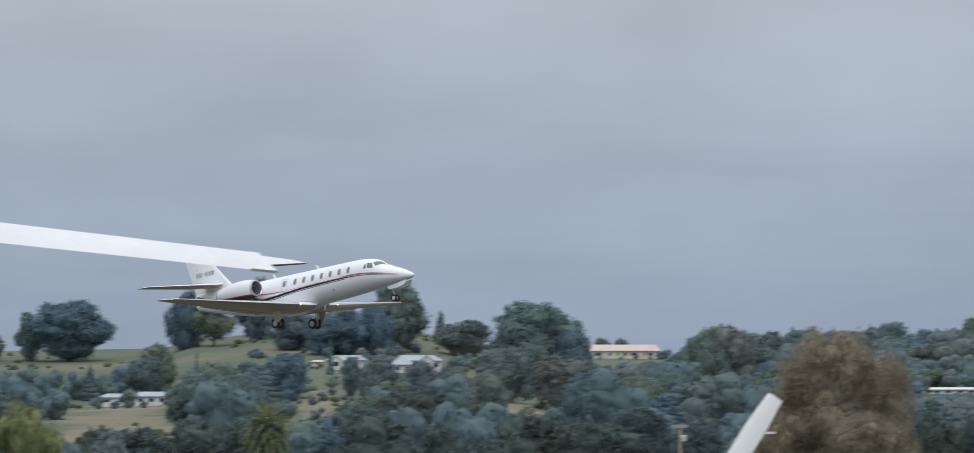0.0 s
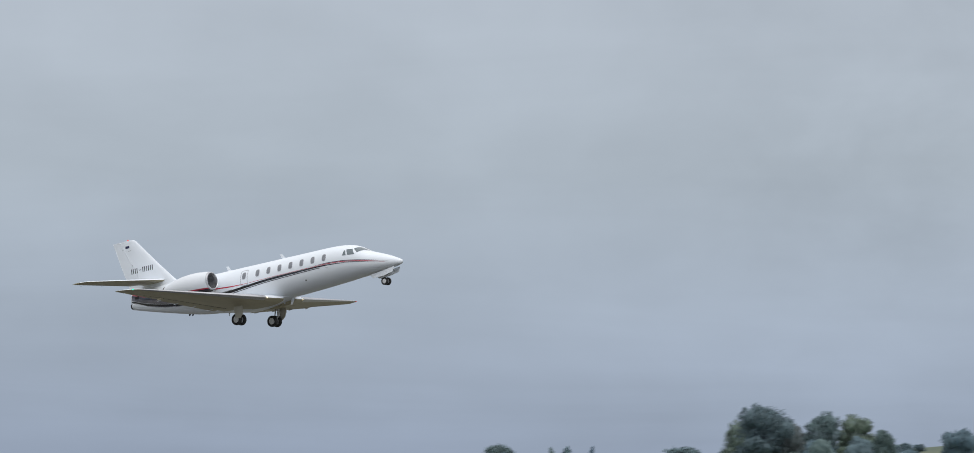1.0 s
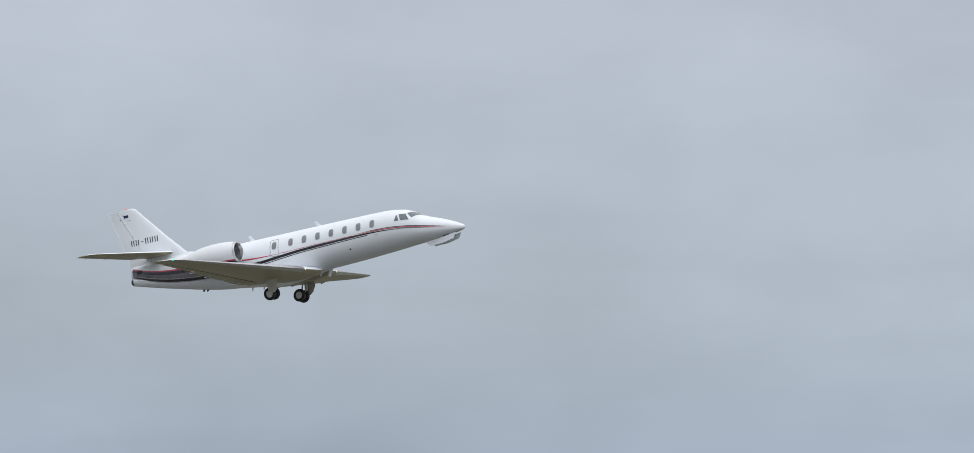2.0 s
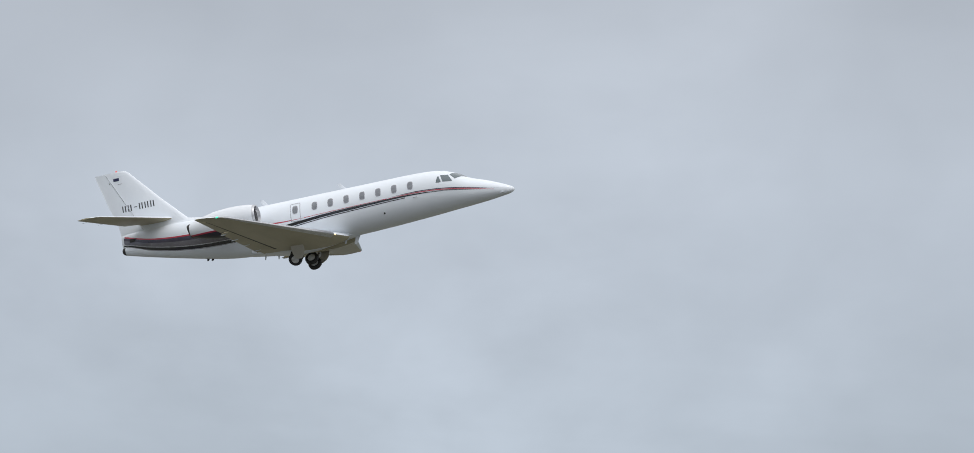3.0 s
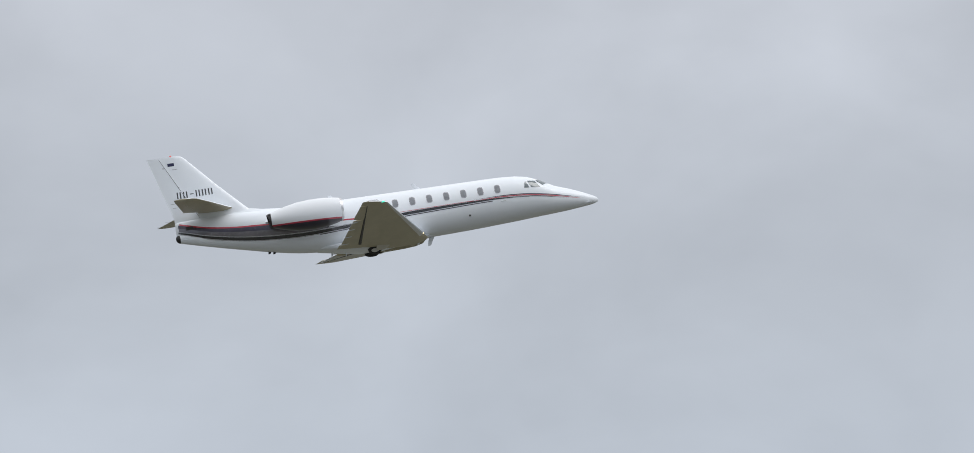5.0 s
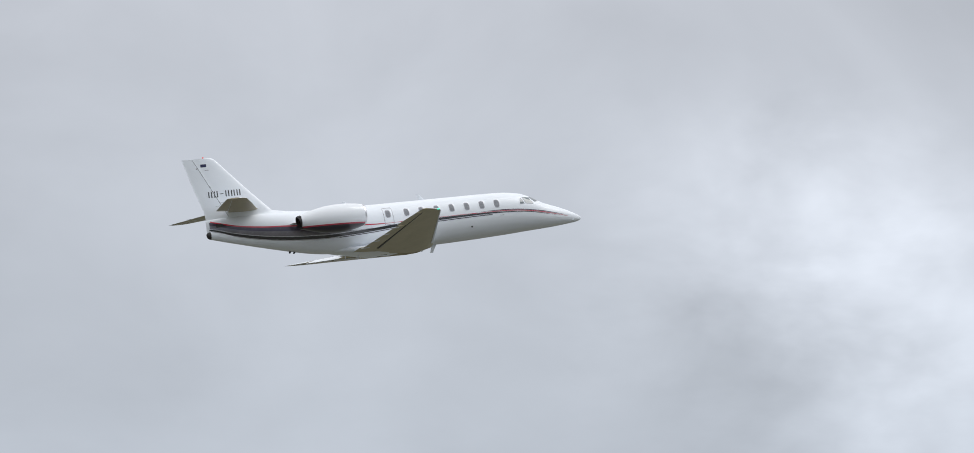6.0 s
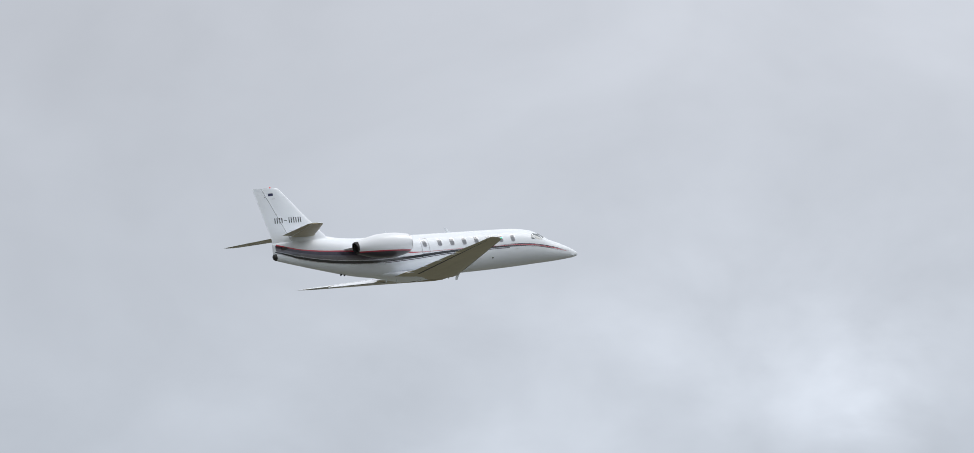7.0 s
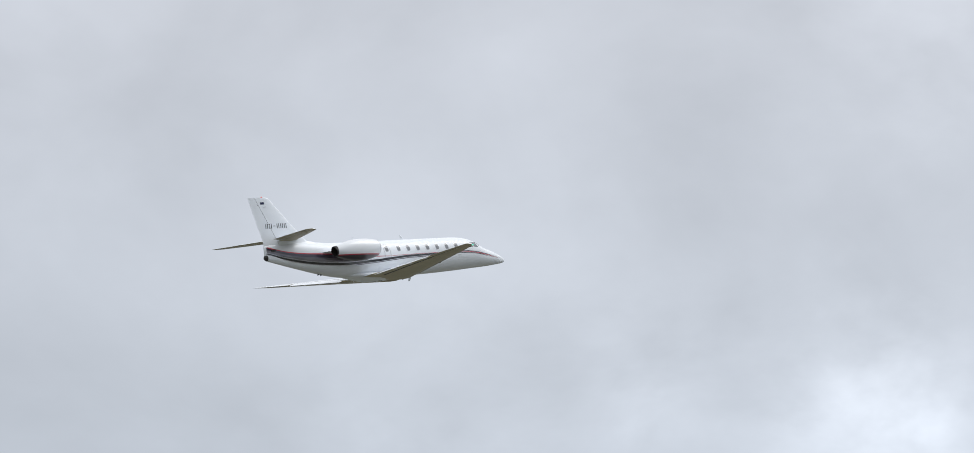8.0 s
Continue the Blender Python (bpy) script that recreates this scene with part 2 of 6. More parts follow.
def foliage(name, dark, light, grain=1.0, vary=1.0):
    """Leaf colour with blotches, and a species tint that differs from tree to tree."""
    m, t, b = material(name, 0.8)
    info = t.nodes.new("ShaderNodeObjectInfo").outputs["Random"]
    own = t.nodes.new("ShaderNodeAttribute")
    own.attribute_name = "tint"
    species = op(t, "FRACT", op(t, "ADD", info, own.outputs["Fac"]))
    leaf = t.nodes.new("ShaderNodeNewGeometry").outputs["Random Per Island"]
    at = place(t)
    blot = noise_at(t, at, 0.45 * grain, 4.0, 0.6)
    tuft = noise_at(t, at, 2.2 * grain, 4.0, 0.65)
    v = op(t, "ADD", op(t, "MULTIPLY", blot, 0.5), op(t, "ADD", op(t, "MULTIPLY", tuft, 0.36), op(t, "MULTIPLY", leaf, 0.14)))
    col = ramp(t, v, [(0.34, dark), (0.66, light)])
    mul = ramp(t, species, [(0.0, (.90, .98, 1.08)), (0.16, (.94, 1.0, 1.05)), (0.30, (1.16, .99, .95)), (0.42, (1.0, .99, 1.03)), (0.54, (1.12, 1.12, .88)),
                            (0.66, (.90, .96, 1.06)), (0.80, (.98, 1.06, 1.0)), (0.90, (1.14, 1.08, .98)), (1.0, (.91, .99, 1.07))])
    both_col = mixrgb(t, "MULTIPLY", vary, col, mul)
    t.links.new(both_col, b.inputs["Base Color"])
    b.inputs["Specular IOR Level"].default_value = 0.2
    thin = t.nodes.new("ShaderNodeBsdfTranslucent")
    t.links.new(both_col, thin.inputs[0])
    both = t.nodes.new("ShaderNodeMixShader")
    both.inputs[0].default_value = 0.5
    t.links.new(b.outputs[0], both.inputs[1])
    t.links.new(thin.outputs[0], both.inputs[2])
    # Part transparency lets light into the crowns and softens their shade like haze.
    see_through = t.nodes.new("ShaderNodeBsdfTransparent")
    softened = t.nodes.new("ShaderNodeMixShader")
    softened.inputs[0].default_value = 0.30
    t.links.new(both.outputs[0], softened.inputs[1])
    t.links.new(see_through.outputs[0], softened.inputs[2])
    t.links.new(softened.outputs[0], t.nodes["Material Output"].inputs[0])
    return m


WHITE = mottled("white_aircraft_paint", (.74, .775, .815), (.77, .80, .835), 0.8, 0.36, coat=0.08, fine=6.0)
# Underside of the white wings: shade and olive grass bounce put into the colour.
BELLY = mottled("olive_shaded_wing_white", (.37, .332, .22), (.46, .412, .285), 0.9, 0.5, coat=0.04, stretch=(1.6, .6, 1), fine=5.0)
DOOR = mottled("off_white_gear_door_paint", (.46, .44, .385), (.57, .545, .48), 2.0, 0.4)
BLACK = mottled("black_stripe_paint", (.010, .010, .014), (.022, .021, .028), 2.0, 0.2, coat=0.8)
PURPLE = mottled("dark_plum_metallic_paint", (.030, .024, .040), (.070, .060, .088), 1.2, 0.25, metal=0.3, coat=0.8)
RED = mottled("red_stripe_paint", (.46, .03, .055), (.56, .05, .08), 2.0, 0.25, coat=0.7)
SILVER = mottled("silver_stripe_paint", (.42, .42, .45), (.55, .55, .58), 2.0, 0.28, metal=0.5)
STEEL = mottled("grey_plum_metallic_paint", (.13, .125, .145), (.22, .21, .235), 1.5, 0.25, metal=0.4, coat=0.6)
# For dark fittings, and for the shade filled into the flap slot.
DARK = mottled("dark_fittings_and_gap_shade", (.012, .012, .012), (.035, .033, .03), 6.0, 0.6)
METAL = mottled("bare_metal", (.45, .45, .46), (.62, .62, .63), 5.0, 0.3, metal=1.0)
BURNT = mottled("heat_darkened_metal", (.022, .021, .022), (.07, .066, .066), 5.0, 0.4, metal=0.8)
TYRE = mottled("tyre_rubber", (.015, .015, .015), (.03, .03, .03), 14.0, 0.75)
STRUT = mottled("grey_gear_paint", (.50, .51, .51), (.68, .68, .68), 6.0, 0.4)
FANGREY = mottled("fan_face_metal", (.16, .16, .17), (.34, .34, .35), 8.0, 0.4, metal=0.4)
BADGE = mottled("registration_paint", (.045, .045, .052), (.08, .08, .09), 4.0, 0.4)
NAVY = mottled("flag_navy", (.01, .012, .05), (.02, .022, .08), 4.0, 0.5)
ROTOR = mottled("white_rotor_paint", (.58, .61, .65), (.68, .70, .73), 1.5, 0.4, fine=20.0)
BARK = mottled("bark", (.05, .04, .03), (.13, .11, .08), 3.0, 0.9, bump=0.5)
PLASTER = mottled("cream_house_wall", (.47, .44, .40), (.61, .575, .53), 0.8, 0.8)
WHITEWALL = mottled("white_house_wall", (.50, .51, .525), (.64, .645, .65), 0.8, 0.7)
TANROOF = mottled("pinkish_tan_roof", (.44, .37, .34), (.57, .49, .46), 0.6, 0.8)
GREYROOF = mottled("blue_grey_metal_roof", (.24, .285, .34), (.37, .42, .48), 0.6, 0.5)
SLATEROOF = mottled("slate_blue_roof", (.10, .125, .16), (.17, .20, .24), 0.6, 0.6)
PLUMROOF = mottled("purple_brown_roof", (.070, .070, .084), (.13, .122, .14), 0.6, 0.7)
BROWNWALL = mottled("brown_timber_wall", (.10, .10, .10), (.18, .165, .155), 0.8, 0.8)
WHITEROTOR = mottled("white_tail_blade_paint", (.76, .78, .80), (.86, .87, .88), 1.5, 0.4, fine=20.0)
ORANGEWALL = mottled("orange_tan_wall", (.19, .165, .145), (.28, .24, .21), 0.8, 0.8)
BLUEWALL = mottled("pale_blue_wall", (.36, .55, .66), (.48, .66, .75), 0.8, 0.7)
WINGLASS = mottled("house_window_glass", (.02, .025, .03), (.05, .06, .07), 1.0, 0.1)
CONCRETE = mottled("weathered_pole", (.22, .20, .17), (.36, .33, .29), 2.0, 0.85)
# Raised, bluish base colours put the haze of distance into these leaves.
LEAF = foliage("hazed_tree_leaves", (.212, .276, .286), (.260, .330, .330))
LEAFB = foliage("hazed_blue_tree_leaves", (.190, .268, .314), (.236, .316, .356))
LEAFD = foliage("pine_needles", (.100, .140, .150), (.155, .204, .204), vary=.7)
LEAFG = foliage("fresh_green_leaves", (.155, .215, .180), (.215, .275, .210), vary=.5)
LEAFW = foliage("bronze_willow_leaves", (.275, .245, .20), (.49, .435, .315), 0.6, vary=.15)
# The far woods carry the same haze in their leaf colour.
FARLEAF = foliage("hazed_far_wood_leaves", (.176, .246, .272), (.232, .302, .316), 0.4)
FROND = foliage("palm_fronds", (.070, .100, .052), (.31, .36, .19), vary=.2)
LIME = foliage("yellow_green_leaves", (.19, .235, .12), (.42, .47, .25), vary=.2)
SHRUB = foliage("scrub_leaves", (.115, .150, .115), (.18, .22, .15), vary=.6)


def glass_material():
    m, t, b = material("tinted_aircraft_glass", 0.06, coat=0.3)
    b.inputs["Base Color"].default_value = (.09, .118, .13, 1)
    b.inputs["Specular IOR Level"].default_value = 0.8
    return m


def glow(name, col, power):
    m, t, b = material(name, 0.3)
    b.inputs["Base Color"].default_value = (*col, 1)
    b.inputs["Emission Color"].default_value = (*col, 1)
    b.inputs["Emission Strength"].default_value = power
    return m


GLASS = glass_material()
# The grey base colour puts a sky reflection into the cabin panes.
CABINGLASS = mottled("grey_cabin_glass_reflection", (.13, .14, .155), (.24, .25, .27), 6.0, 0.08, coat=0.4)
LAMP = glow("landing_lamp", (1.0, .80, .48), 1.8)
REDLAMP = glow("red_beacon_lens", (.7, .09, .07), 0.2)
REDLENS = glow("red_position_lens", (.7, .06, .05), 0.1)
GREENLAMP = glow("green_position_lens", (.08, .8, .52), 0.8)


def nacelle_paint():
    """White above, a red line, dark plum below."""
    m, t, b = material("engine_cowling_paint", 0.28, coat=0.35)
    sep = t.nodes.new("ShaderNodeSeparateXYZ")
    t.links.new(place(t), sep.inputs[0])
    edge = op(t, "MULTIPLY_ADD", sep.outputs[0], -0.020, 0.57)
    v = op(t, "MULTIPLY_ADD", op(t, "SUBTRACT", sep.outputs[2], edge), 1.0, 0.5)
    col = ramp(t, v, [(0.0, (.012, .010, .014)), (.425, (.030, .026, .034)), (.43, (.40, .035, .06)), (.485, (.40, .035, .06)), (.49, (.70, .72, .745)), (1.0, (.72, .74, .765))])
    t.links.new(col, b.inputs["Base Color"])
    return m


COWL = nacelle_paint()


def ground_material(name, stops, added_strip=False):
    m, t, b = material(name, 0.95)
    at = place(t)
    big = noise_at(t, at, 0.006, 6.0, 0.6, 0.4)
    mid = noise_at(t, at, 0.03, 5.0, 0.65)
    small = noise_at(t, at, 0.5, 4.0, 0.6)
    v = op(t, "ADD", op(t, "MULTIPLY", big, 0.36), op(t, "ADD", op(t, "MULTIPLY", mid, 0.34), op(t, "MULTIPLY", small, 0.30)))
    dry = t.nodes.new("ShaderNodeAttribute")
    dry.attribute_name = "dryness"
    parched = op(t, "ADD", op(t, "SUBTRACT", dry.outputs["Fac"], 0.55), op(t, "MULTIPLY", op(t, "SUBTRACT", mid, 0.5), 2.2))
    fac = ramp(t, parched, [(0.0, (0, 0, 0)), (0.3, (1, 1, 1))])
    straw = ramp(t, v, [(.34, (.095, .100, .070)), (.5, (.160, .146, .100)), (.66, (.235, .208, .146))])
    col = mixrgb(t, "MIX", fac, ramp(t, v, stops), straw)
    # Unseen runway strip, added to darken the light bounced up to the jet.
    if added_strip:
        sep = t.nodes.new("ShaderNodeSeparateXYZ")
        t.links.new(at, sep.inputs[0])
        across = op(t, "ADD", op(t, "MULTIPLY", sep.outputs[0], 0.748), op(t, "MULTIPLY_ADD", sep.outputs[1], 0.664, -266.7))
        edge = op(t, "ADD", op(t, "ABSOLUTE", across), op(t, "MULTIPLY", small, 0.8))
        tar = ramp(t, v, [(.36, (.045, .046, .048)), (.64, (.065, .065, .066))])
        col = mixrgb(t, "MIX", op(t, "LESS_THAN", edge, 22.5), col, tar)
    t.links.new(col, b.inputs["Base Color"])
    return m


TURF = ground_material("airfield_turf", [(.36, (.085, .088, .066)), (.5, (.128, .128, .102)), (.64, (.185, .175, .14))], added_strip=True)
GRASS = ground_material("hill_grass", [(.38, (.044, .068, .050)), (.47, (.066, .094, .062)), (.55, (.098, .116, .074)), (.66, (.20, .178, .118))])

# ---- mesh helpers ----


def finish(name, bm, mat, parent=None, label="", smooth=True, angle=35):
    bmesh.ops.recalc_face_normals(bm, faces=bm.faces)
    for f in bm.faces:
        f.smooth = smooth
    if smooth:
        for e in bm.edges:
            if len(e.link_faces) == 2 and e.calc_face_angle(0) > radians(angle):
                e.smooth = False
    me = bpy.data.meshes.new(name)
    bm.to_mesh(me)
    bm.free()
    for one in (mat if isinstance(mat, (list, tuple)) else [mat]):
        me.materials.append(one)
    ob = new(name, me)
    if parent is not None:
        ob.parent = parent
    if label:
        tagged(ob, label)
    return ob


def part(name, bm, mat, parent, label="", smooth=True, angle=35):
    return finish(name, bm, mat, parent, label, smooth, angle)


def loft(bm, rings, cap0=True, cap1=True, closed=True):
    vs = [[bm.verts.new(p) for p in ring] for ring in rings]
    n = len(rings[0])
    for a, b in zip(vs, vs[1:]):
        for i in range(n if closed else n - 1):
            j = (i + 1) % n
            bm.faces.new((a[i], a[j], b[j], b[i]))
    if cap0:
        bm.faces.new(vs[0])
    if cap1:
        bm.faces.new(list(reversed(vs[-1])))
    return vs


def tube(bm, a, b, ra, rb=None, n=12):
    a, b = Vector(a), Vector(b)
    q = (b - a).to_track_quat("Z", "Y")
    rb = ra if rb is None else rb
    rings = []
    for c, r in ((a, ra), (b, rb)):
        rings.append([c + q @ Vector((r * math.cos(2 * math.pi * k / n), r * math.sin(2 * math.pi * k / n), 0)) for k in range(n)])
    loft(bm, rings)


def box(bm, lo, hi, m=None):
    vs = [Vector((x, y, z)) for x in (lo[0], hi[0]) for y in (lo[1], hi[1]) for z in (lo[2], hi[2])]
    if m is not None:
        vs = [m @ v for v in vs]
    v = [bm.verts.new(p) for p in vs]
    for f in ((0, 1, 3, 2), (4, 6, 7, 5), (0, 4, 5, 1), (2, 3, 7, 6), (0, 2, 6, 4), (1, 5, 7, 3)):
        bm.faces.new([v[k] for k in f])


def spin(bm, centre, axis, profile, n=24):
    """Surface of revolution; profile: (along axis, radius)."""
    q = Vector(axis).to_track_quat("Z", "Y")
    c = Vector(centre)
    rings = [[c + q @ Vector((r * math.cos(2 * math.pi * k / n), r * math.sin(2 * math.pi * k / n), h)) for k in range(n)] for h, r in profile]
    loft(bm, rings)


def curve_at(table, x):
    """Smooth interpolation in a table of (x, value, ...) rows sorted by falling x."""
    xs = [r[0] for r in table]
    if x >= xs[0]:
        return table[0][1:]
    if x <= xs[-1]:
        return table[-1][1:]
    k = next(i for i in range(len(xs) - 1) if xs[i] >= x >= xs[i + 1])
    h = xs[k + 1] - xs[k]
    u = (x - xs[k]) / h
    out = []
    for c in range(1, len(table[0])):
        p1, p2 = table[k][c], table[k + 1][c]
        m1 = (p2 - table[k - 1][c]) / (xs[k + 1] - xs[k - 1]) if k > 0 else (p2 - p1) / h
        m2 = (table[k + 2][c] - p1) / (xs[k + 2] - xs[k]) if k + 2 < len(xs) else (p2 - p1) / h
        out.append((2 * u ** 3 - 3 * u * u + 1) * p1 + (u ** 3 - 2 * u * u + u) * h * m1 + (-2 * u ** 3 + 3 * u * u) * p2 + (u ** 3 - u * u) * h * m2)
    return out


# ---- ground, with the hills beyond the airfield ----
F = 11500.0
CREST = [(-600, 585), (-400, 572), (0, 566), (250, 562), (330, 545), (450, 534), (650, 534), (800, 556), (950, 576), (1100, 577), (1300, 566),
         (1500, 562), (1700, 574), (1850, 592), (1980, 605), (2100, 602), (2200, 591), (2250, 574), (2330, 567), (2400, 552), (2550, 554), (2700, 548),
         (2780, 540), (2900, 518), (3100, 505), (3250, 495), (3500, 560), (3800, 650), (4400, 700)]


def crest(X):
    """Slope (rise over run from the eye) of the hill's ridge along the bearing X."""
    if X <= CREST[0][0]:
        y = CREST[0][1]
    elif X >= CREST[-1][0]:
        y = CREST[-1][1]
    else:
        k = next(i for i in range(len(CREST) - 1) if CREST[i][0] <= X <= CREST[i + 1][0])
        u = (X - CREST[k][0]) / (CREST[k + 1][0] - CREST[k][0])
        u = u * u * (3 - 2 * u)
        y = CREST[k][1] * (1 - u) + CREST[k + 1][1] * u
    return (900 - y) / F


NEAR, RIDGE = 1000.0, 2200.0
FOOT = 0.0075


def smooth01(u):
    u = min(1.0, max(0.0, u))
    return u * u * (3 - 2 * u)


def ground_height(az, d):
    X = az * F + 784
    e = crest(X)
    if d < 560:
        return 0.0
    if d < NEAR:
        return smooth01((d - 560) / (NEAR - 560)) * (FOOT * NEAR + 1.7)
    x, y = d * math.sin(az), d * math.cos(az)
    rough = noise.noise((x / 170, y / 170, 0.3)) * 3.0
    if d <= RIDGE:
        u = (d - NEAR) / (RIDGE - NEAR)
        return d * (FOOT + (e - FOOT) * u) + 1.7 + rough * math.sin(math.pi * u)
    top = RIDGE * e + 1.7
    far = smooth01((d - 2900) / 800) * (3700 * (0.0256 + 0.0014 * math.exp(-((X - 2065) / 55) ** 2)) + 5 * noise.noise((x / 500, y / 500, 2.0)))
    return max(top * (1 - 0.6 * smooth01((d - RIDGE) / 700)), far)


def spot(X, Y):
    """Bearing and distance on the near hillside seen along (X, Y)."""
    e, s = crest(X), (900 - Y) / F
    u = (s - FOOT) / max(1e-6, e - FOOT)
    return (X - 784) / F, NEAR + (RIDGE - NEAR) * min(1.0, max(0.0, u))


def stand(az, d):
    return Vector((d * math.sin(az), d * math.cos(az), ground_height(az, d)))


# bare or sun-dried slopes: bearing, distance, half width, half depth
DRYSPOTS = [(190, 1615, 115, 180), (588, 2080, 56, 55), (512, 1680, 40, 90), (840, 1690, 40, 70), (700, 1740, 30, 50), (2150, 2100, 110, 330), (2560, 1800, 60, 60), (2720, 1960, 110, 110)]


def make_ground():
    azs = [radians(a) for a in np.concatenate([np.arange(-180, -9, 4.0), np.arange(-9, 24, 0.06), np.arange(24, 180, 4.0)])]
    ds = [12, 30, 60, 100, 160, 240, 340, 450, 560, 640, 720, 800, 900] + list(range(1000, 2240, 20)) + [2300, 2400, 2550, 2700, 2900, 3100, 3300, 3500, 3700, 4000, 4400, 4900]
    verts, faces = [(0, 0, 0)], []
    for d in ds:
        for a in azs:
            verts.append((d * math.sin(a), d * math.cos(a), ground_height(a, d)))
    n = len(azs)
    for j in range(n):
        faces.append((0, 1 + (j + 1) % n, 1 + j))
    for i in range(len(ds) - 1):
        for j in range(n):
            a, b = 1 + i * n + j, 1 + i * n + (j + 1) % n
            faces.append((a, b, b + n, a + n))
    me = bpy.data.meshes.new("ground")
    me.from_pydata(verts, [], faces)
    me.polygons.foreach_set("use_smooth", [True] * len(me.polygons))
    me.materials.append(TURF)
    me.materials.append(GRASS)
    which = [0] * n
    for d in ds[:-1]:
        which += [1 if d >= 900 else 0] * n
    me.polygons.foreach_set("material_index", which)
    dry = [0.0]
    for d in ds:
        for a in azs:
            X = a * F + 784
            dry.append(max([0.0] + [1.5 - math.hypot((X - x) / w, (d - q) / h) for x, q, w, h in DRYSPOTS]) if d >= 900 else 0.0)
    me.attributes.new("dryness", "FLOAT", "POINT").data.foreach_set("value", dry)
    tagged(new("ground", me), "airfield grass rising to green and dry grassy hills", "ground", kind="structure")


make_ground()

# ---- the jet ----
# Its own space: x ahead, y to its left, z up; the nose tip at (0, 0, 0). The thing's origin lies 9.5 m behind the nose.
BASE = Matrix.Translation((9.5, 0, 0))
HULL = [  # x, top, bottom, half width
    (-0.005, .045, .015, .015), (-.06, .13, -.06, .09), (-.18, .20, -.105, .165), (-.35, .285, -.14, .25), (-.65, .425, -.175, .37), (-1.22, .655, -.235, .55), (-1.85, .875, -.28, .69),
    (-2.15, 1.045, -.30, .75), (-2.45, 1.21, -.315, .80), (-2.9, 1.39, -.345, .86), (-3.4, 1.48, -.38, .915), (-4.2, 1.525, -.425, .955), (-5.5, 1.53, -.49, .98),
    (-7.5, 1.53, -.55, .985), (-10.5, 1.53, -.55, .985), (-11.5, 1.53, -.54, .975), (-12.5, 1.53, -.48, .93), (-13.3, 1.53, -.37, .86), (-14.2, 1.56, -.19, .74),
    (-15.0, 1.60, -.01, .60), (-16.0, 1.60, .22, .42), (-16.8, 1.60, .42, .27), (-17.4, 1.58, .57, .16), (-17.75, 1.54, .67, .085), (-17.86, 1.50, .78, .04)]


def hull_y(x, z):
    top, bot, w = curve_at(HULL, x)
    mid, h = (top + bot) / 2, (top - bot) / 2
    u = min(1.0, abs(z - mid) / max(h, 1e-4))
    return w * (1 - u ** 2.25) ** (1 / 2.25)


def hull_ring(x, n=40):
    top, bot, w = curve_at(HULL, x)
    mid, h = (top + bot) / 2, (top - bot) / 2
    ring = []
    for k in range(n):
        a = 2 * math.pi * k / n
        c, s = math.cos(a), math.sin(a)
        ring.append((x, w * math.copysign(abs(c) ** (2 / 2.25), c), mid + h * math.copysign(abs(s) ** (2 / 2.25), s)))
    return ring


def shifted(bm):
    bm.transform(BASE)
    return bm


def on_hull(points, x0, x1, lo, hi, step=0.12, lift=0.006, side=-1):
    """A thin band on the hull between the curves lo and hi, from x0 back to x1."""
    bm = bmesh.new()
    n = max(2, int(abs(x1 - x0) / step))
    rows = []
    for k in range(n + 1):
        x = x0 + (x1 - x0) * k / n
        a, b = lo(x), hi(x)
        row = []
        for u in range(points):
            z = a + (b - a) * u / (points - 1)
            row.append(bm.verts.new((x, side * (hull_y(x, z) + lift), z)))
        rows.append(row)
    for a, b in zip(rows, rows[1:]):
        for i in range(points - 1):
            bm.faces.new((a[i], a[i + 1], b[i + 1], b[i]))
    return shifted(bm)


def foil(le, chord, thick, a=0.0, b=1.0, n=9, drop=0.0, plane="wing"):
    """One section of a wing or fin: the outline of the aerofoil from the fraction a to b of its chord."""
    def t(u):
        return thick * chord * 5 * (.2969 * math.sqrt(max(u, 0)) - .126 * u - .3516 * u * u + .2843 * u ** 3 - .1036 * u ** 4)
    us = [a + (b - a) * (1 - math.cos(math.pi * k / n)) / 2 for k in range(n + 1)]
    upper = [(u, t(u) * 1.1) for u in reversed(us)]
    lower = [(u, -t(u) * 0.9) for u in (us[1:] if a == 0.0 else us)]
    ring = []
    for u, h in upper + lower[:-1] + [(lower[-1][0], lower[-1][1] - 0.006)]:
        x = le[0] - u * chord
        if plane == "wing":
            ring.append((x, le[1], le[2] + h - drop * (u - a) * chord))
        else:
            ring.append((x, le[1] + h, le[2]))
    return ring


def wing_le(y):
    u = (y - 1.4) / 8.2
    rake = .62 * max(0.0, (y - 9.05) / .71) ** 2
    return Vector((-7.74 - 2.46 * u - rake, y, -.52 + .62 * u))


def wing_chord(y):
    te = -11.34 + .20 * (y - 1.4) / 8.2
    return wing_le(y).x - te


def wing_thick(y):
    return .135 - .03 * (y - 1.4) / 8.2


def side_ring(ring, s):
    return [(x, s * y, z) for x, y, z in ring]


def wing_span(ys, s, a=0.0, b=1.0, drop=0.0):
    bm = bmesh.new()
    loft(bm, [side_ring(foil(wing_le(y), wing_chord(y), wing_thick(y), a, b, drop=drop), s) for y in ys])
    return shifted(bm)


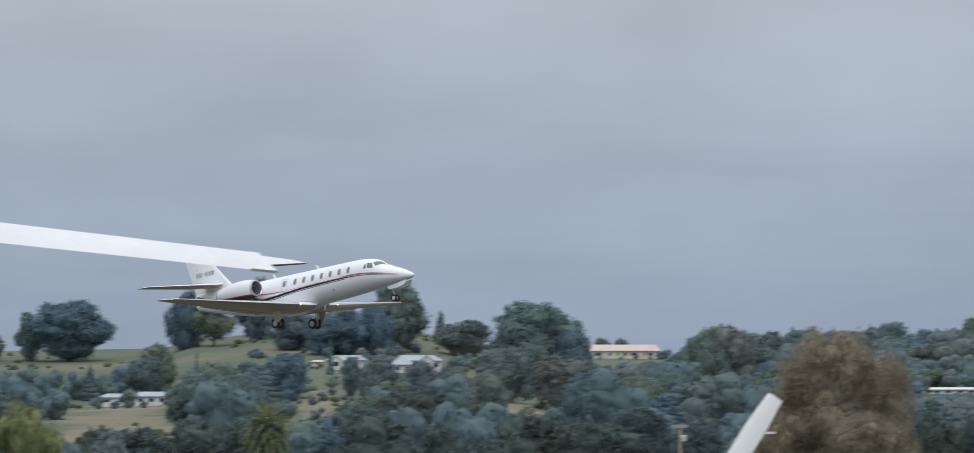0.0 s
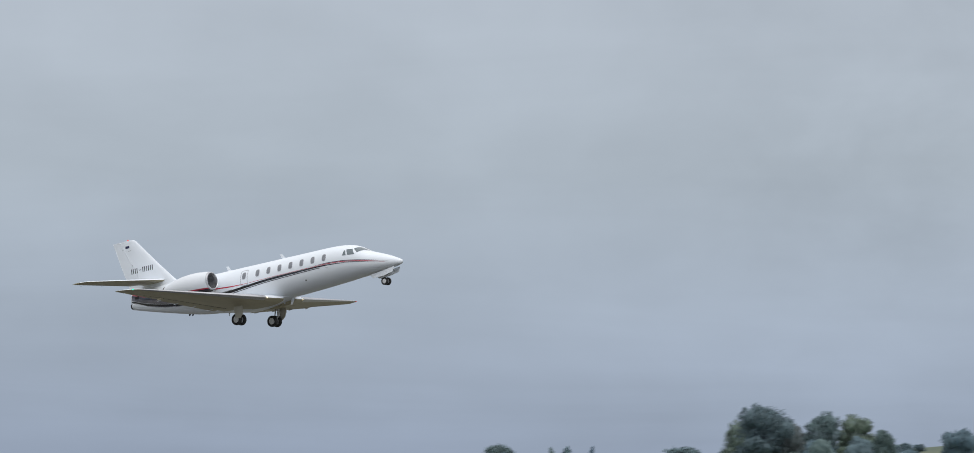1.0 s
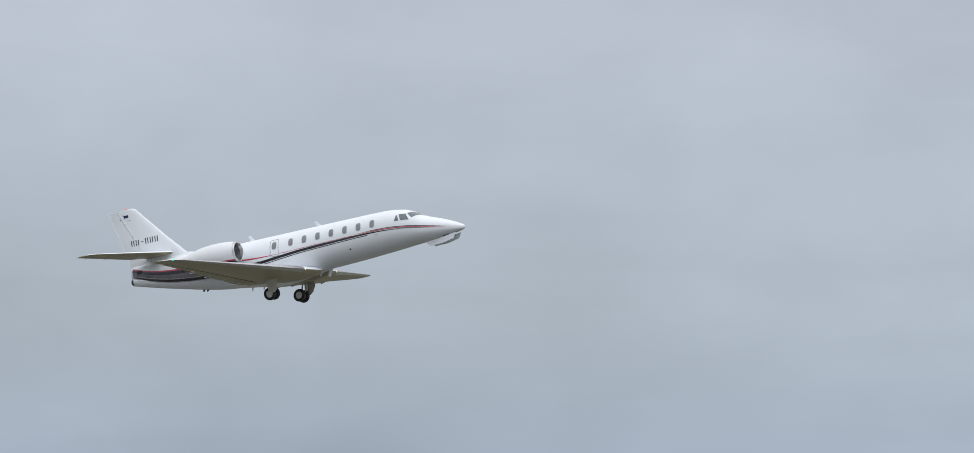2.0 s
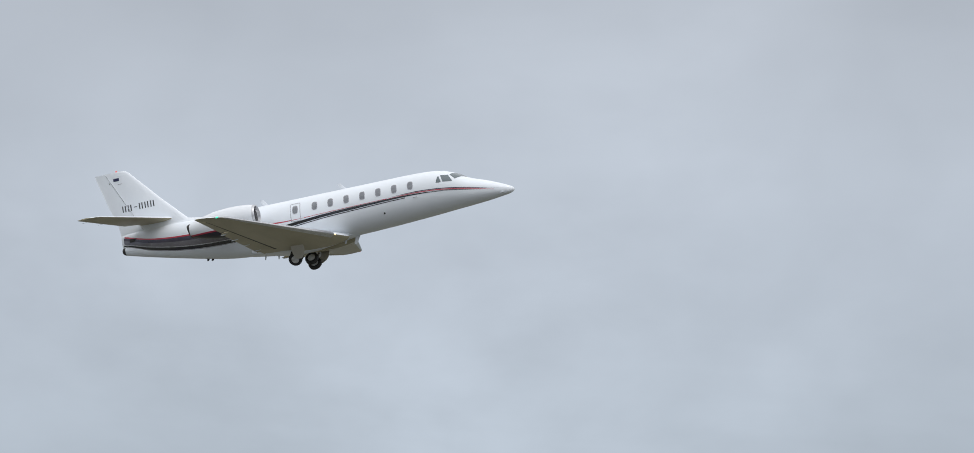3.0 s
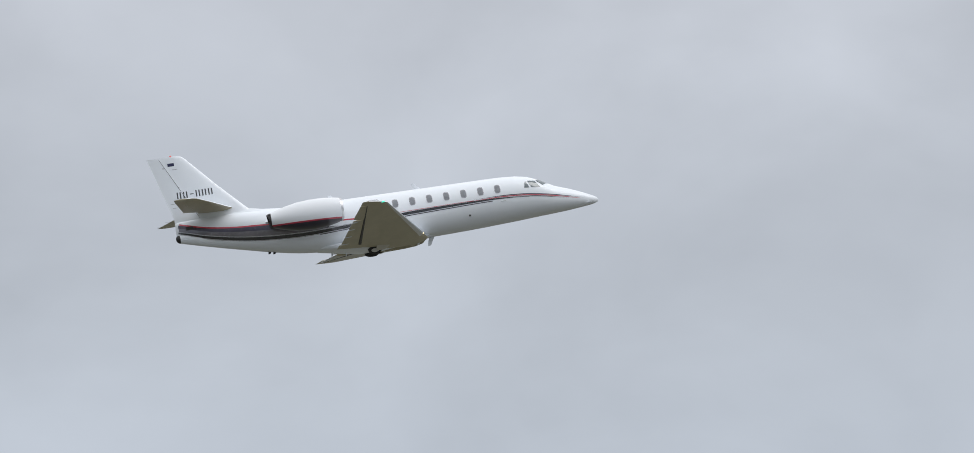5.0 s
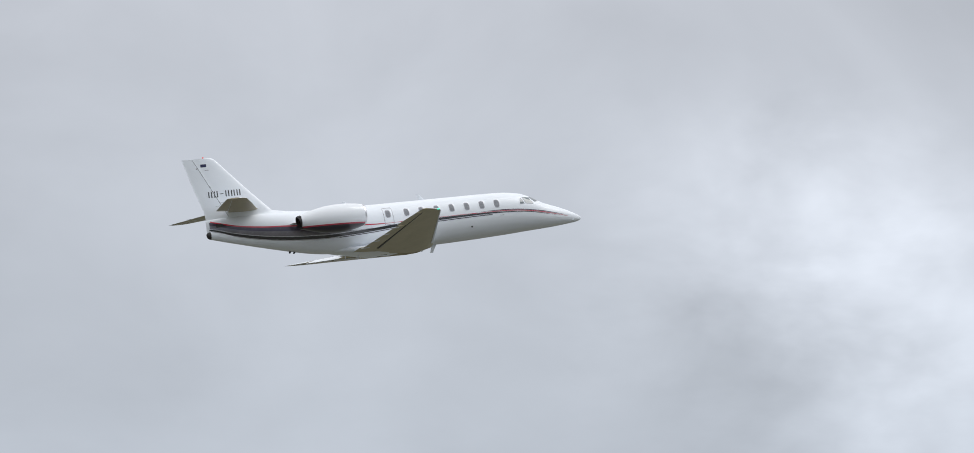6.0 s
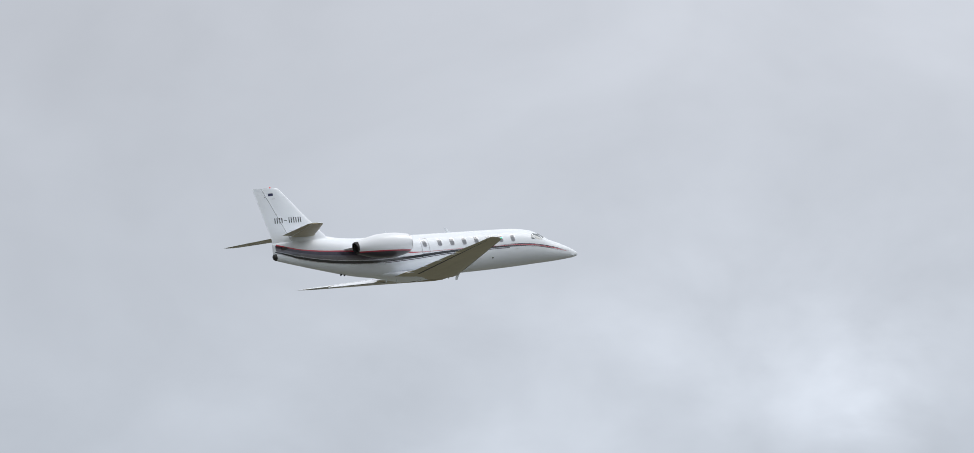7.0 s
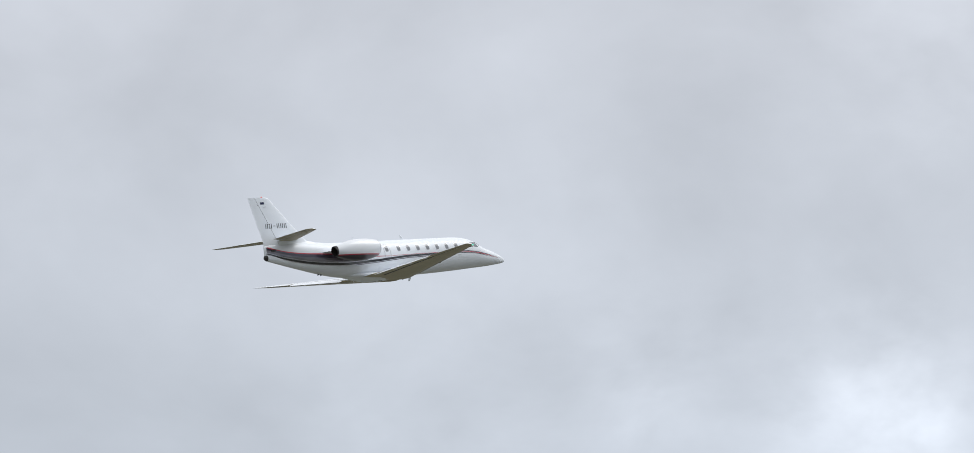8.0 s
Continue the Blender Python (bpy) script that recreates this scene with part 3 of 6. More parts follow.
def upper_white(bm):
    """Marks the upper skin and the blunt rear edge for the second material, white without the painted shade."""
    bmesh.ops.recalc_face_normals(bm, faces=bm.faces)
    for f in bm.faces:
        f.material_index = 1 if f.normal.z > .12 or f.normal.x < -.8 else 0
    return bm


def lerp_table(rows):
    rows = sorted(rows, key=lambda r: -r[0])
    return lambda x: curve_at(rows, x)[0]


def wheel(parent, centre, radius, width, s):
    bm = bmesh.new()
    r, w = radius, width / 2
    spin(bm, centre, (0, 1, 0), [(-w * .6, r * .60), (-w, r * .72), (-w, r * .86), (-w * .7, r * .97), (0, r), (w * .7, r * .97), (w, r * .86), (w, r * .72), (w * .6, r * .60)], 28)
    tyre = part("wheel", bm, TYRE, parent, "black aircraft tyre")
    return tyre


def main_gear(jet, s):
    """A trailing-link leg with twin wheels; its own space has the hinge at the origin."""
    bm = bmesh.new()
    tube(bm, (0, 0, .05), (.10, s * -.20, -.52), .075, .07)
    tube(bm, (.10, s * -.20, -.50), (-.16, s * -.24, -.76), .055, .05)
    tube(bm, (-.10, s * -.10, -.10), (-.15, s * -.23, -.62), .035)
    tube(bm, (-.16, s * -.50, -.77), (-.16, s * .02, -.77), .05)
    for dy in (-.19, .19):
        spin(bm, (-.16, s * -.24 + dy, -.77), (0, 1, 0), [(-.085, .06), (-.07, .17), (.07, .17), (.085, .06)], 18)
    leg = part("main_gear", bm, STRUT, jet, "grey trailing-link landing gear leg")
    for dy in (-.19, .19):
        wheel(leg, (-.16, s * -.24 + dy, -.77), .30, .20, s)
    bm = bmesh.new()
    rows = []
    for z, x0, x1 in ((.02, -.12, .42), (-.34, -.14, .42), (-.60, -.13, .32), (-.74, -.02, .16)):
        rows.append([(x0, s * (.10 - .12 * z * z), z), (x1, s * (.10 - .12 * z * z), z), (x1, s * (.135 - .12 * z * z), z), (x0, s * (.135 - .12 * z * z), z)])
    loft(bm, rows)
    part("gear_door", bm, DOOR, leg, "off-white outer gear door")
    return leg


def nose_gear(jet):
    bm = bmesh.new()
    tube(bm, (0, 0, .05), (0, 0, -.55), .06, .05)
    tube(bm, (0, 0, -.5), (.02, 0, -.86), .038)
    tube(bm, (-.02, 0, -.30), (.28, 0, .0), .025)
    tube(bm, (.02, -.2, -.88), (.02, .2, -.88), .035)
    box(bm, (.05, -.05, -.42), (.14, .05, -.30))
    for dy in (-.13, .13):
        spin(bm, (.02, dy, -.88), (0, 1, 0), [(-.06, .04), (-.05, .115), (.05, .115), (.06, .04)], 16)
    leg = part("nose_gear", bm, STRUT, jet, "grey nose gear leg")
    for dy in (-.13, .13):
        wheel(leg, (.02, dy, -.88), .205, .13, 1)
    return leg


MAIN_HINGE = (-9.62, 1.74, -.55)
NOSE_HINGE = (-1.86, 0, -.22)


def make_jet():
    jet = tagged(new("business_jet"), "white business jet with dark and red stripes, climbing after take-off", "airplane")
    # hull
    bm = bmesh.new()
    xs = []
    for (a, *_), (b, *_) in zip(HULL, HULL[1:]):
        n = max(1, int(round(abs(b - a) / 0.35)))
        xs += [a + (b - a) * k / n for k in range(n)]
    xs.append(HULL[-1][0])
    loft(bm, [hull_ring(x) for x in xs])
    hull = part("fuselage", shifted(bm), WHITE, jet, angle=60)
    # belly fairing that carries the wing
    bm = bmesh.new()
    rings = []
    for x, w, zt, zb in ((-7.15, .25, -.40, -.545), (-7.7, .58, -.36, -.60), (-8.4, .88, -.32, -.68), (-9.3, 1.06, -.30, -.80), (-10.3, 1.04, -.30, -.80),
                         (-11.4, .78, -.28, -.62), (-12.1, .42, -.26, -.525)):
        ring = []
        for k in range(28):
            a = 2 * math.pi * k / 28
            c, s = math.cos(a), math.sin(a)
            ring.append((x, w * math.copysign(abs(c) ** .75, c), (zt + zb) / 2 + (zt - zb) / 2 * math.copysign(abs(s) ** .75, s)))
        rings.append(ring)
    loft(bm, rings)
    part("belly_fairing", shifted(bm), WHITE, jet, angle=60)
    # wings
    for s in (-1, 1):
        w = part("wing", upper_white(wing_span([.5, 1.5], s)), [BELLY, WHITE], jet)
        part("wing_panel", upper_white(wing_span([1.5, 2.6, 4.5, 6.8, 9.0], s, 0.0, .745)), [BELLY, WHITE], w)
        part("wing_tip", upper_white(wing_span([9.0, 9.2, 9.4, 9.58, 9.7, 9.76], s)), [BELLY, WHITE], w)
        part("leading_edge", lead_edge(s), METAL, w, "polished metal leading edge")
        # A dark filler stands in for the shade inside the slot.
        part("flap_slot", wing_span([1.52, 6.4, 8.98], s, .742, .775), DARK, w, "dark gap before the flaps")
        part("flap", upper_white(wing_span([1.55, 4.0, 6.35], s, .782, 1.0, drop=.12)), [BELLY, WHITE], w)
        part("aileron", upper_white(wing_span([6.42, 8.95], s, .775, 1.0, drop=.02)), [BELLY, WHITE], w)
        for y in (2.0, 3.4, 4.8, 6.2):
            bm = bmesh.new()
            c = wing_chord(y)
            x, z = wing_le(y).x - .90 * c, wing_le(y).z - .12 * .12 * c
            loft(bm, [[(x - dx * c, s * y + .022 * r * math.cos(a), z - dz + .035 * r * math.sin(a)) for a in [2 * math.pi * k / 8 for k in range(8)]]
                      for dx, dz, r in ((-.03, .0, .3), (.02, .03, 1), (.08, .05, .9), (.13, .06, .2))])
            part("flap_track", shifted(bm), WHITE, w, "small white flap track fairing")
        bm = bmesh.new()
        spin(bm, (-7.84, s * 1.50, -.51), (1, 0, 0), [(-.05, .035), (.03, .045), (.06, .036), (.075, .012)], 14)
        part("landing_light", shifted(bm), LAMP, w, "lit landing light")
        bm = bmesh.new()
        spin(bm, (-10.27, s * 9.37, .080), (1, 0, 0), [(-.10, .02), (-.03, .035), (.05, .028), (.08, .01)], 10)
        part("position_light", shifted(bm), GREENLAMP if s < 0 else REDLENS, w, "coloured wingtip light")
    # tailplane
    for s in (-1, 1):
        bm = bmesh.new()
        rings = []
        for y, le, te in ((.05, -15.35, -17.45), (.4, -15.55, -17.47), (2.4, -16.42, -17.85), (4.15, -17.22, -18.17), (4.34, -17.42, -18.19), (4.40, -17.62, -18.19)):
            rings.append(side_ring(foil((le, y, 1.86 + .018 * y), le - te, .10 if y < 4 else .08, 0, .70 if y < 4.2 else .70), s))
        loft(bm, rings)
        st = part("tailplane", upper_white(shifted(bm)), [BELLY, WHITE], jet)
        bm = bmesh.new()
        rings = []
        for y, le, te in ((.42, -15.55, -17.47), (2.4, -16.42, -17.85), (4.15, -17.22, -18.17), (4.36, -17.45, -18.19)):
            rings.append(side_ring(foil((le, y, 1.86 + .018 * y), le - te, .10 if y < 4 else .08, .715, 1.0), s))
        loft(bm, rings)
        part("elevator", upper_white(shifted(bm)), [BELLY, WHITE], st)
        for y in (2.2, 3.6):
            bm = bmesh.new()
            tube(bm, (-17.5 - .17 * y * .9, s * y, 1.9), (-17.72 - .17 * y * .9, s * y, 1.89), .004, n=5)
            part("static_wick", shifted(bm), DARK, st)
    # fin: front part and rudder
    FIN = [(1.40, -14.25, -17.86), (1.66, -14.62, -17.86), (1.95, -14.92, -17.91), (2.9, -15.86, -18.23), (4.20, -17.06, -18.60), (4.30, -17.20, -18.63), (4.33, -17.34, -18.63)]
    def hinge(z):
        return -16.72 - (z - 1.5) * .505
    for name, rud in (("fin", False), ("rudder", True)):
        bm = bmesh.new()
        rings = []
        for z, le, te in FIN:
            c = le - te
            k = (le - hinge(z)) / c
            rings.append(foil((le, 0, z), c, .095 - .012 * (z - 1.4) / 3, k + .010 / c * 2 if rud else 0.0, 1.0 if rud else k, plane="fin"))
        loft(bm, rings)
        ob = part(name, shifted(bm), WHITE, jet)
        if not rud:
            fin = ob
    bm = bmesh.new()
    loft(bm, [[(hinge(z) + .012, h, z), (hinge(z) - .012, h, z), (hinge(z) - .012, -h, z), (hinge(z) + .012, -h, z)] for z, h in ((1.45, .08), (2.9, .055), (4.25, .015))])
    part("rudder_gap", shifted(bm), DARK, fin)
    bm = bmesh.new()
    spin(bm, (-17.62, 0, 4.31), (0, 0, 1), [(0, .05), (.05, .045), (.08, .02), (.09, .006)], 12)
    part("beacon", shifted(bm), REDLAMP, fin, "red flashing beacon")
    # a fillet ahead of the fin
    bm = bmesh.new()
    loft(bm, [[(x, -w, zb), (x, -w * .6, (zb + zt) / 2 + .02), (x, 0, zt), (x, w * .6, (zb + zt) / 2 + .02), (x, w, zb), (x, 0, zb - .1)] for x, w, zb, zt in
              ((-12.9, .03, 1.50, 1.53), (-13.5, .14, 1.46, 1.57), (-14.1, .22, 1.40, 1.63), (-14.7, .24, 1.36, 1.74), (-15.4, .22, 1.36, 1.9), (-16.6, .16, 1.36, 1.8), (-17.4, .08, 1.36, 1.7))])
    part("dorsal_fillet", shifted(bm), WHITE, fin, angle=70)
    # markings on the fin, as plain bars that follow its surface
    def on_fin(x0, x1, z0, z1, s, lift=.005, n=3):
        bm = bmesh.new()
        rows = []
        for i in range(n + 1):
            x = x0 + (x1 - x0) * i / n
            row = []
            for z in (z0, (z0 + z1) / 2, z1):
                k = next(q for q in range(len(FIN) - 1) if FIN[q][0] <= z <= FIN[q + 1][0])
                f = (z - FIN[k][0]) / (FIN[k + 1][0] - FIN[k][0])
                le, te = [FIN[k][c] * (1 - f) + FIN[k + 1][c] * f for c in (1, 2)]
                u, thick = (le - x) / (le - te), .095 - .012 * (z - 1.4) / 3
                h = thick * (le - te) * 5 * (.2969 * math.sqrt(u) - .126 * u - .3516 * u * u + .2843 * u ** 3 - .1036 * u ** 4)
                row.append(bm.verts.new((x, s * (h * (1.1 if s > 0 else .9) + lift), z)))
            rows.append(row)
        for a, b in zip(rows, rows[1:]):
            for k in range(2):
                bm.faces.new((a[k], a[k + 1], b[k + 1], b[k]))
        return shifted(bm)
    for s in (-1, 1):
        for k in (0, 1, 3, 4, 5):
            x = -17.60 + .264 * k
            for a, b in ((0, .052), (.125, .177)):
                part("registration_bar", on_fin(x + a, x + b, 2.525, 2.80, s), BADGE, fin)
        part("registration_bar", on_fin(-17.055, -16.90, 2.648, 2.682, s), BADGE, fin)
        part("flag_marking", on_fin(-17.80, -17.53, 3.93, 4.06, s), NAVY, fin, "small dark flag marking")
        part("placard", on_fin(-17.62, -17.42, 3.77, 3.795, s), SILVER, fin)
        for x, z in ((-18.02, 3.86), (-17.50, 2.98)):
            part("bolt", on_fin(x, x + .04, z, z + .04, s), DARK, fin)
    # stripes
    low = lerp_table([(-3.0, .455), (-3.5, .495), (-4.0, .512), (-4.6, .518), (-5.2, .510), (-7.0, .455), (-8.3, .405), (-9.3, .330), (-10.5, .235), (-11.8, .165), (-12.75, .145), (-14.2, .235), (-15.4, .405), (-16.7, .70), (-17.5, .98), (-17.8, 1.06)])
    wide = lerp_table([(-3.0, .004), (-3.5, .028), (-4.0, .044), (-4.6, .060), (-7.0, .105), (-9.3, .125), (-11.8, .13), (-14.2, .13), (-16.7, .10), (-17.8, .05)])
    red = lerp_table([(-.75, .13), (-1.2, .22), (-1.85, .345), (-2.5, .455), (-3.1, .53), (-3.7, .572), (-4.5, .592), (-5.5, .585), (-7.0, .575), (-8.3, .555), (-9.3, .535), (-10.5, .53), (-11.8, .62), (-13.0, .74), (-14.2, .84), (-15.4, .93), (-16.5, 1.09), (-17.3, 1.30), (-17.7, 1.42)])
    for s in (-1, 1):
        part("black_stripe", on_hull(4, -3.0, -17.78, low, lambda x: low(x) + wide(x), side=s), BLACK, hull)
        part("thin_stripe", on_hull(2, -4.6, -12.0, lambda x: low(x) - .062, lambda x: low(x) - .030, side=s), PURPLE, hull)
        part("red_stripe", on_hull(3, -.8, -5.6, lambda x: red(x) - .004, lambda x: red(x) + .006 + .024 * smooth01((x + 5.6) / 1.6) * smooth01((-.8 - x) / 1.2), lift=.010, side=s), RED, hull)
        part("red_stripe", on_hull(2, -5.4, -9.2, lambda x: max(red(x), low(x) + wide(x) + .012), lambda x: max(red(x), low(x) + wide(x) + .012) + .016, lift=.009, side=s), RED, hull)
        part("dark_stripe", on_hull(2, -.6, -5.4, lambda x: red(x) + .044, lambda x: red(x) + .046 + .030 * smooth01((x + 5.4) / 1.5) * smooth01((-.6 - x) / 1.5), side=s), PURPLE, hull)
        part("dark_stripe", on_hull(2, -1.3, -3.4, lambda x: red(x) - .046, lambda x: red(x) - .044 + .022 * smooth01((x + 3.4) / .6) * smooth01((-1.3 - x) / 1.2), lift=.008, side=s), BLACK, hull)
        part("red_stripe", on_hull(3, -8.9, -17.7, lambda x: red(x) - .005, lambda x: red(x) + .055 * smooth01((-8.9 - x) / 2.0), side=s), RED, hull)
        top = lambda x: low(x) + wide(x) + .036 + max(0, red(x) - low(x) - wide(x) - .04) * smooth01((-11.2 - x) / 1.4)
        foot = lambda x: low(x) + wide(x) + .035
        part("plum_band", on_hull(4, -11.2, -17.75, lambda x: foot(x) + (top(x) - foot(x)) * .55, top, side=s), PURPLE, hull)
        part("plum_band", on_hull(4, -11.2, -17.75, foot, lambda x: foot(x) + (top(x) - foot(x)) * .55, side=s), STEEL, hull, "paler grey-plum metallic band")
        part("silver_line", on_hull(2, -10.4, -17.7, lambda x: low(x) + wide(x) + .004, lambda x: low(x) + wide(x) + .03, side=s), SILVER, hull)
        part("silver_line", on_hull(2, -11.0, -17.7, lambda x: low(x) - .034, lambda x: low(x) - .006, side=s), SILVER, hull)
    # cabin windows
    for s in (-1, 1):
        for x in [-4.32 - .726 * k for k in range(7)] + [-9.57]:
            bm = bmesh.new()
            out, inn = [], []
            for k in range(20):
                a = 2 * math.pi * k / 20
                c, q = math.cos(a), math.sin(a)
                dx, dz = math.copysign(abs(c) ** .62, c), math.copysign(abs(q) ** .62, q)
                out.append((x + .135 * dx, s * (hull_y(x, .96 + .19 * dz) + .007), .96 + .19 * dz))
                inn.append((x + .112 * dx, s * (hull_y(x, .96 + .165 * dz) + .010), .96 + .165 * dz))
            va, vb = [bm.verts.new(p) for p in out], [bm.verts.new(p) for p in inn]
            for k in range(20):
                bm.faces.new((va[k], va[(k + 1) % 20], vb[(k + 1) % 20], vb[k]))
            win = part("window", shifted(bm), SILVER, hull, "oval cabin window")
            bm = bmesh.new()
            rows = []
            for f in (1.0, .7, .35):
                rows.append([bm.verts.new((x + (p[0] - x) * f, s * (hull_y(x, .96 + (p[2] - .96) * f) + .008), .96 + (p[2] - .96) * f)) for p in inn])
            for ra, rb in zip(rows, rows[1:]):
                for k in range(20):
                    bm.faces.new((ra[k], ra[(k + 1) % 20], rb[(k + 1) % 20], rb[k]))
            bm.faces.new(rows[-1])
            part("pane", shifted(bm), CABINGLASS, win)
        # cockpit side panes, given by their corners seen from the side
        for quad in (((-3.17, .86), (-2.95, .85), (-3.04, 1.12), (-3.10, 1.12)), ((-2.87, .85), (-2.47, .82), (-2.66, 1.13), (-2.98, 1.16))):
            bm = bmesh.new()
            grid = []
            for i in range(5):
                row = []
                for j in range(5):
                    u, v = i / 4, j / 4
                    (ax, az), (bx, bz), (cx, cz), (dx, dz) = quad
                    x = (ax * (1 - u) + bx * u) * (1 - v) + (dx * (1 - u) + cx * u) * v
                    z = (az * (1 - u) + bz * u) * (1 - v) + (dz * (1 - u) + cz * u) * v
                    row.append(bm.verts.new((x, s * (hull_y(x, z) + .009), z)))
                grid.append(row)
            for i in range(4):
                for j in range(4):
                    bm.faces.new((grid[i][j], grid[i + 1][j], grid[i + 1][j + 1], grid[i][j + 1]))
            part("cockpit_window", shifted(bm), GLASS, hull)
        # windscreen half, wrapped over the brow
        bm = bmesh.new()
        grid = []
        for i in range(9):
            u = i / 8
            row = []
            for j in range(6):
                v = j / 5
                x = (-2.36 + .50 * u ** .8) * (1 - v) + (-2.60 + .26 * u) * v
                top, bot, w = curve_at(HULL, x)
                mid, h = (top + bot) / 2, (top - bot) / 2
                a_out = math.asin(min(1, max(0, (.84 - mid) / h)))
                a0, a1 = a_out + .04, 1.50
                a = a0 + (a1 - a0) * u
                a = a + (1 - u) * v * .42
                row.append(bm.verts.new((x, s * (w * max(0, math.cos(a)) ** (2 / 2.25) + .006), mid + h * math.sin(a) ** (2 / 2.25) + .006)))
            grid.append(row)
        for i in range(8):
            for j in range(5):
                bm.faces.new((grid[i][j], grid[i + 1][j], grid[i + 1][j + 1], grid[i][j + 1]))
        part("windscreen", shifted(bm), GLASS, hull, "tinted curved windscreen")
        # outline of the emergency exit or door
        x0, x1, z0, z1 = (-9.80, -9.33, .44, 1.26)
        bm = bmesh.new()
        pts = []
        for cx, cz, a0 in ((x1 - .07, z1 - .07, 0), (x0 + .07, z1 - .07, 90), (x0 + .07, z0 + .07, 180), (x1 - .07, z0 + .07, 270)):
            pts += [(cx, cz, math.cos(radians(a0 + 30 * k)), math.sin(radians(a0 + 30 * k))) for k in range(4)]
            if a0 == 90:
                pts += [(cx, z1 - .07 - (z1 - z0 - .14) * k / 8, -1.0, 0.0) for k in range(1, 8)]
            if a0 == 270:
                pts += [(cx, z0 + .07 + (z1 - z0 - .14) * k / 8, 1.0, 0.0) for k in range(1, 8)]
        ra = [bm.verts.new((cx + .07 * c, s * (hull_y(cx, cz + .07 * q) + .008), cz + .07 * q)) for cx, cz, c, q in pts]
        rb = [bm.verts.new((cx + .038 * c, s * (hull_y(cx, cz + .038 * q) + .008), cz + .038 * q)) for cx, cz, c, q in pts]
        for k in range(len(pts)):
            j = (k + 1) % len(pts)
            bm.faces.new((ra[k], ra[j], rb[j], rb[k]))
        part("exit_seam", shifted(bm), SILVER, hull, "grey seam round the emergency exit")
        bm = bmesh.new()
        spin(bm, (-5.63, s * (hull_y(-5.63, .02) - .01), .02), (0, s, 0), [(0, .045), (.025, .04)], 10)
        part("drain_port", shifted(bm), DARK, hull)
        bm = bmesh.new()
        tube(bm, (-4.25, s * (hull_y(-4.25, .42) - .01), .42), (-4.05, s * (hull_y(-4.25, .42) + .05), .42), .012, n=6)
        part("probe", shifted(bm), METAL, hull)
        bm = bmesh.new()
        tube(bm, (-4.22, s * (hull_y(-4.2, .66) - .01), .66), (-4.05, s * (hull_y(-4.2, .66) + .05), .66), .012, n=6)
        part("probe", shifted(bm), METAL, hull)
    # aerials and masts
    def mast(x, z0, z1, chord, rake, name="antenna", mat=WHITE):
        bm = bmesh.new()
        loft(bm, [[(x + r + chord * f * .5, 0, z), (x + r, .022 * f, z), (x + r - chord * f * .5, 0, z), (x + r, -.022 * f, z)] for z, f, r in ((z0, 1, 0), ((z0 + z1) / 2, .8, rake * .55), (z1, .55, rake))])
        part(name, shifted(bm), mat, hull)
    mast(-7.50, 1.50, 1.80, .26, -.22)
    mast(-11.10, 1.48, 1.80, .26, -.18)
    mast(-7.22, -.50, -.90, .24, -.18)
    mast(-7.78, -.55, -.80, .14, -.08)
    mast(-10.9, -.66, -.86, .08, -.04)
    mast(-11.5, -.60, -.78, .08, -.04)
    mast(-14.05, -.15, -.30, .16, -.08, mat=DARK)
    mast(-13.85, -.20, -.33, .16, -.08, mat=DARK)
    # blunt tail cone with a dark end cap, and the vent above it
    cone = [(-15.9, .56, .36), (-16.5, .64, .30), (-17.1, .735, .245), (-17.5, .80, .205), (-17.74, .835, .175)]
    cap = [(-17.735, .834, .178), (-17.80, .84, .165), (-17.86, .85, .13), (-17.90, .855, .07), (-17.91, .857, .02)]
    for name, rows, mat, label in (("tail_cone", cone, WHITE, ""), ("tail_cone_cap", cap, DARK, "dark rounded end of the tail cone")):
        bm = bmesh.new()
        loft(bm, [[(x, r * .92 * math.cos(2 * math.pi * k / 24), z + r * math.sin(2 * math.pi * k / 24)) for k in range(24)] for x, z, r in rows])
        part(name, shifted(bm), mat, hull, label, angle=60)
    for s in (-1, 1):
        bm = bmesh.new()
        box(bm, (-17.45, min(s * .11, s * .20), 1.16), (-17.10, max(s * .11, s * .20), 1.30))
        part("tail_vent", shifted(bm), DARK, hull)
    # engines on pylons
    for s in (-1, 1):
        eng = part("engine_cowling", engine_shell(s), COWL, jet)
        bm2 = bmesh.new()
        ring = [(-.13, .492), (-.02, .482), (.03, .455), (.04, .43), (.02, .405), (-.10, .375)]
        n = 36
        rows = [[(-11.04 + h, s * 1.75 + r * math.cos(2 * math.pi * k / n), .945 + r * math.sin(2 * math.pi * k / n)) for k in range(n)] for h, r in ring]
        loft(bm2, rows, False, False)
        part("intake_lip", shifted(bm2), METAL, eng, "polished intake lip")
        bm = bmesh.new()
        rows = [[(-11.14 + h, s * 1.75 + r * math.cos(2 * math.pi * k / n), .945 + r * math.sin(2 * math.pi * k / n)) for k in range(n)] for h, r in ((0, .376), (-.25, .37), (-.50, .37))]
        loft(bm, rows, False, True)
        part("intake_duct", shifted(bm), FANGREY, eng)
        bm = bmesh.new()
        spin(bm, (-11.60, s * 1.75, .945), (1, 0, 0), [(0, .13), (.08, .11), (.17, .05), (.20, .008)], 16)
        part("spinner", shifted(bm), BURNT, eng)
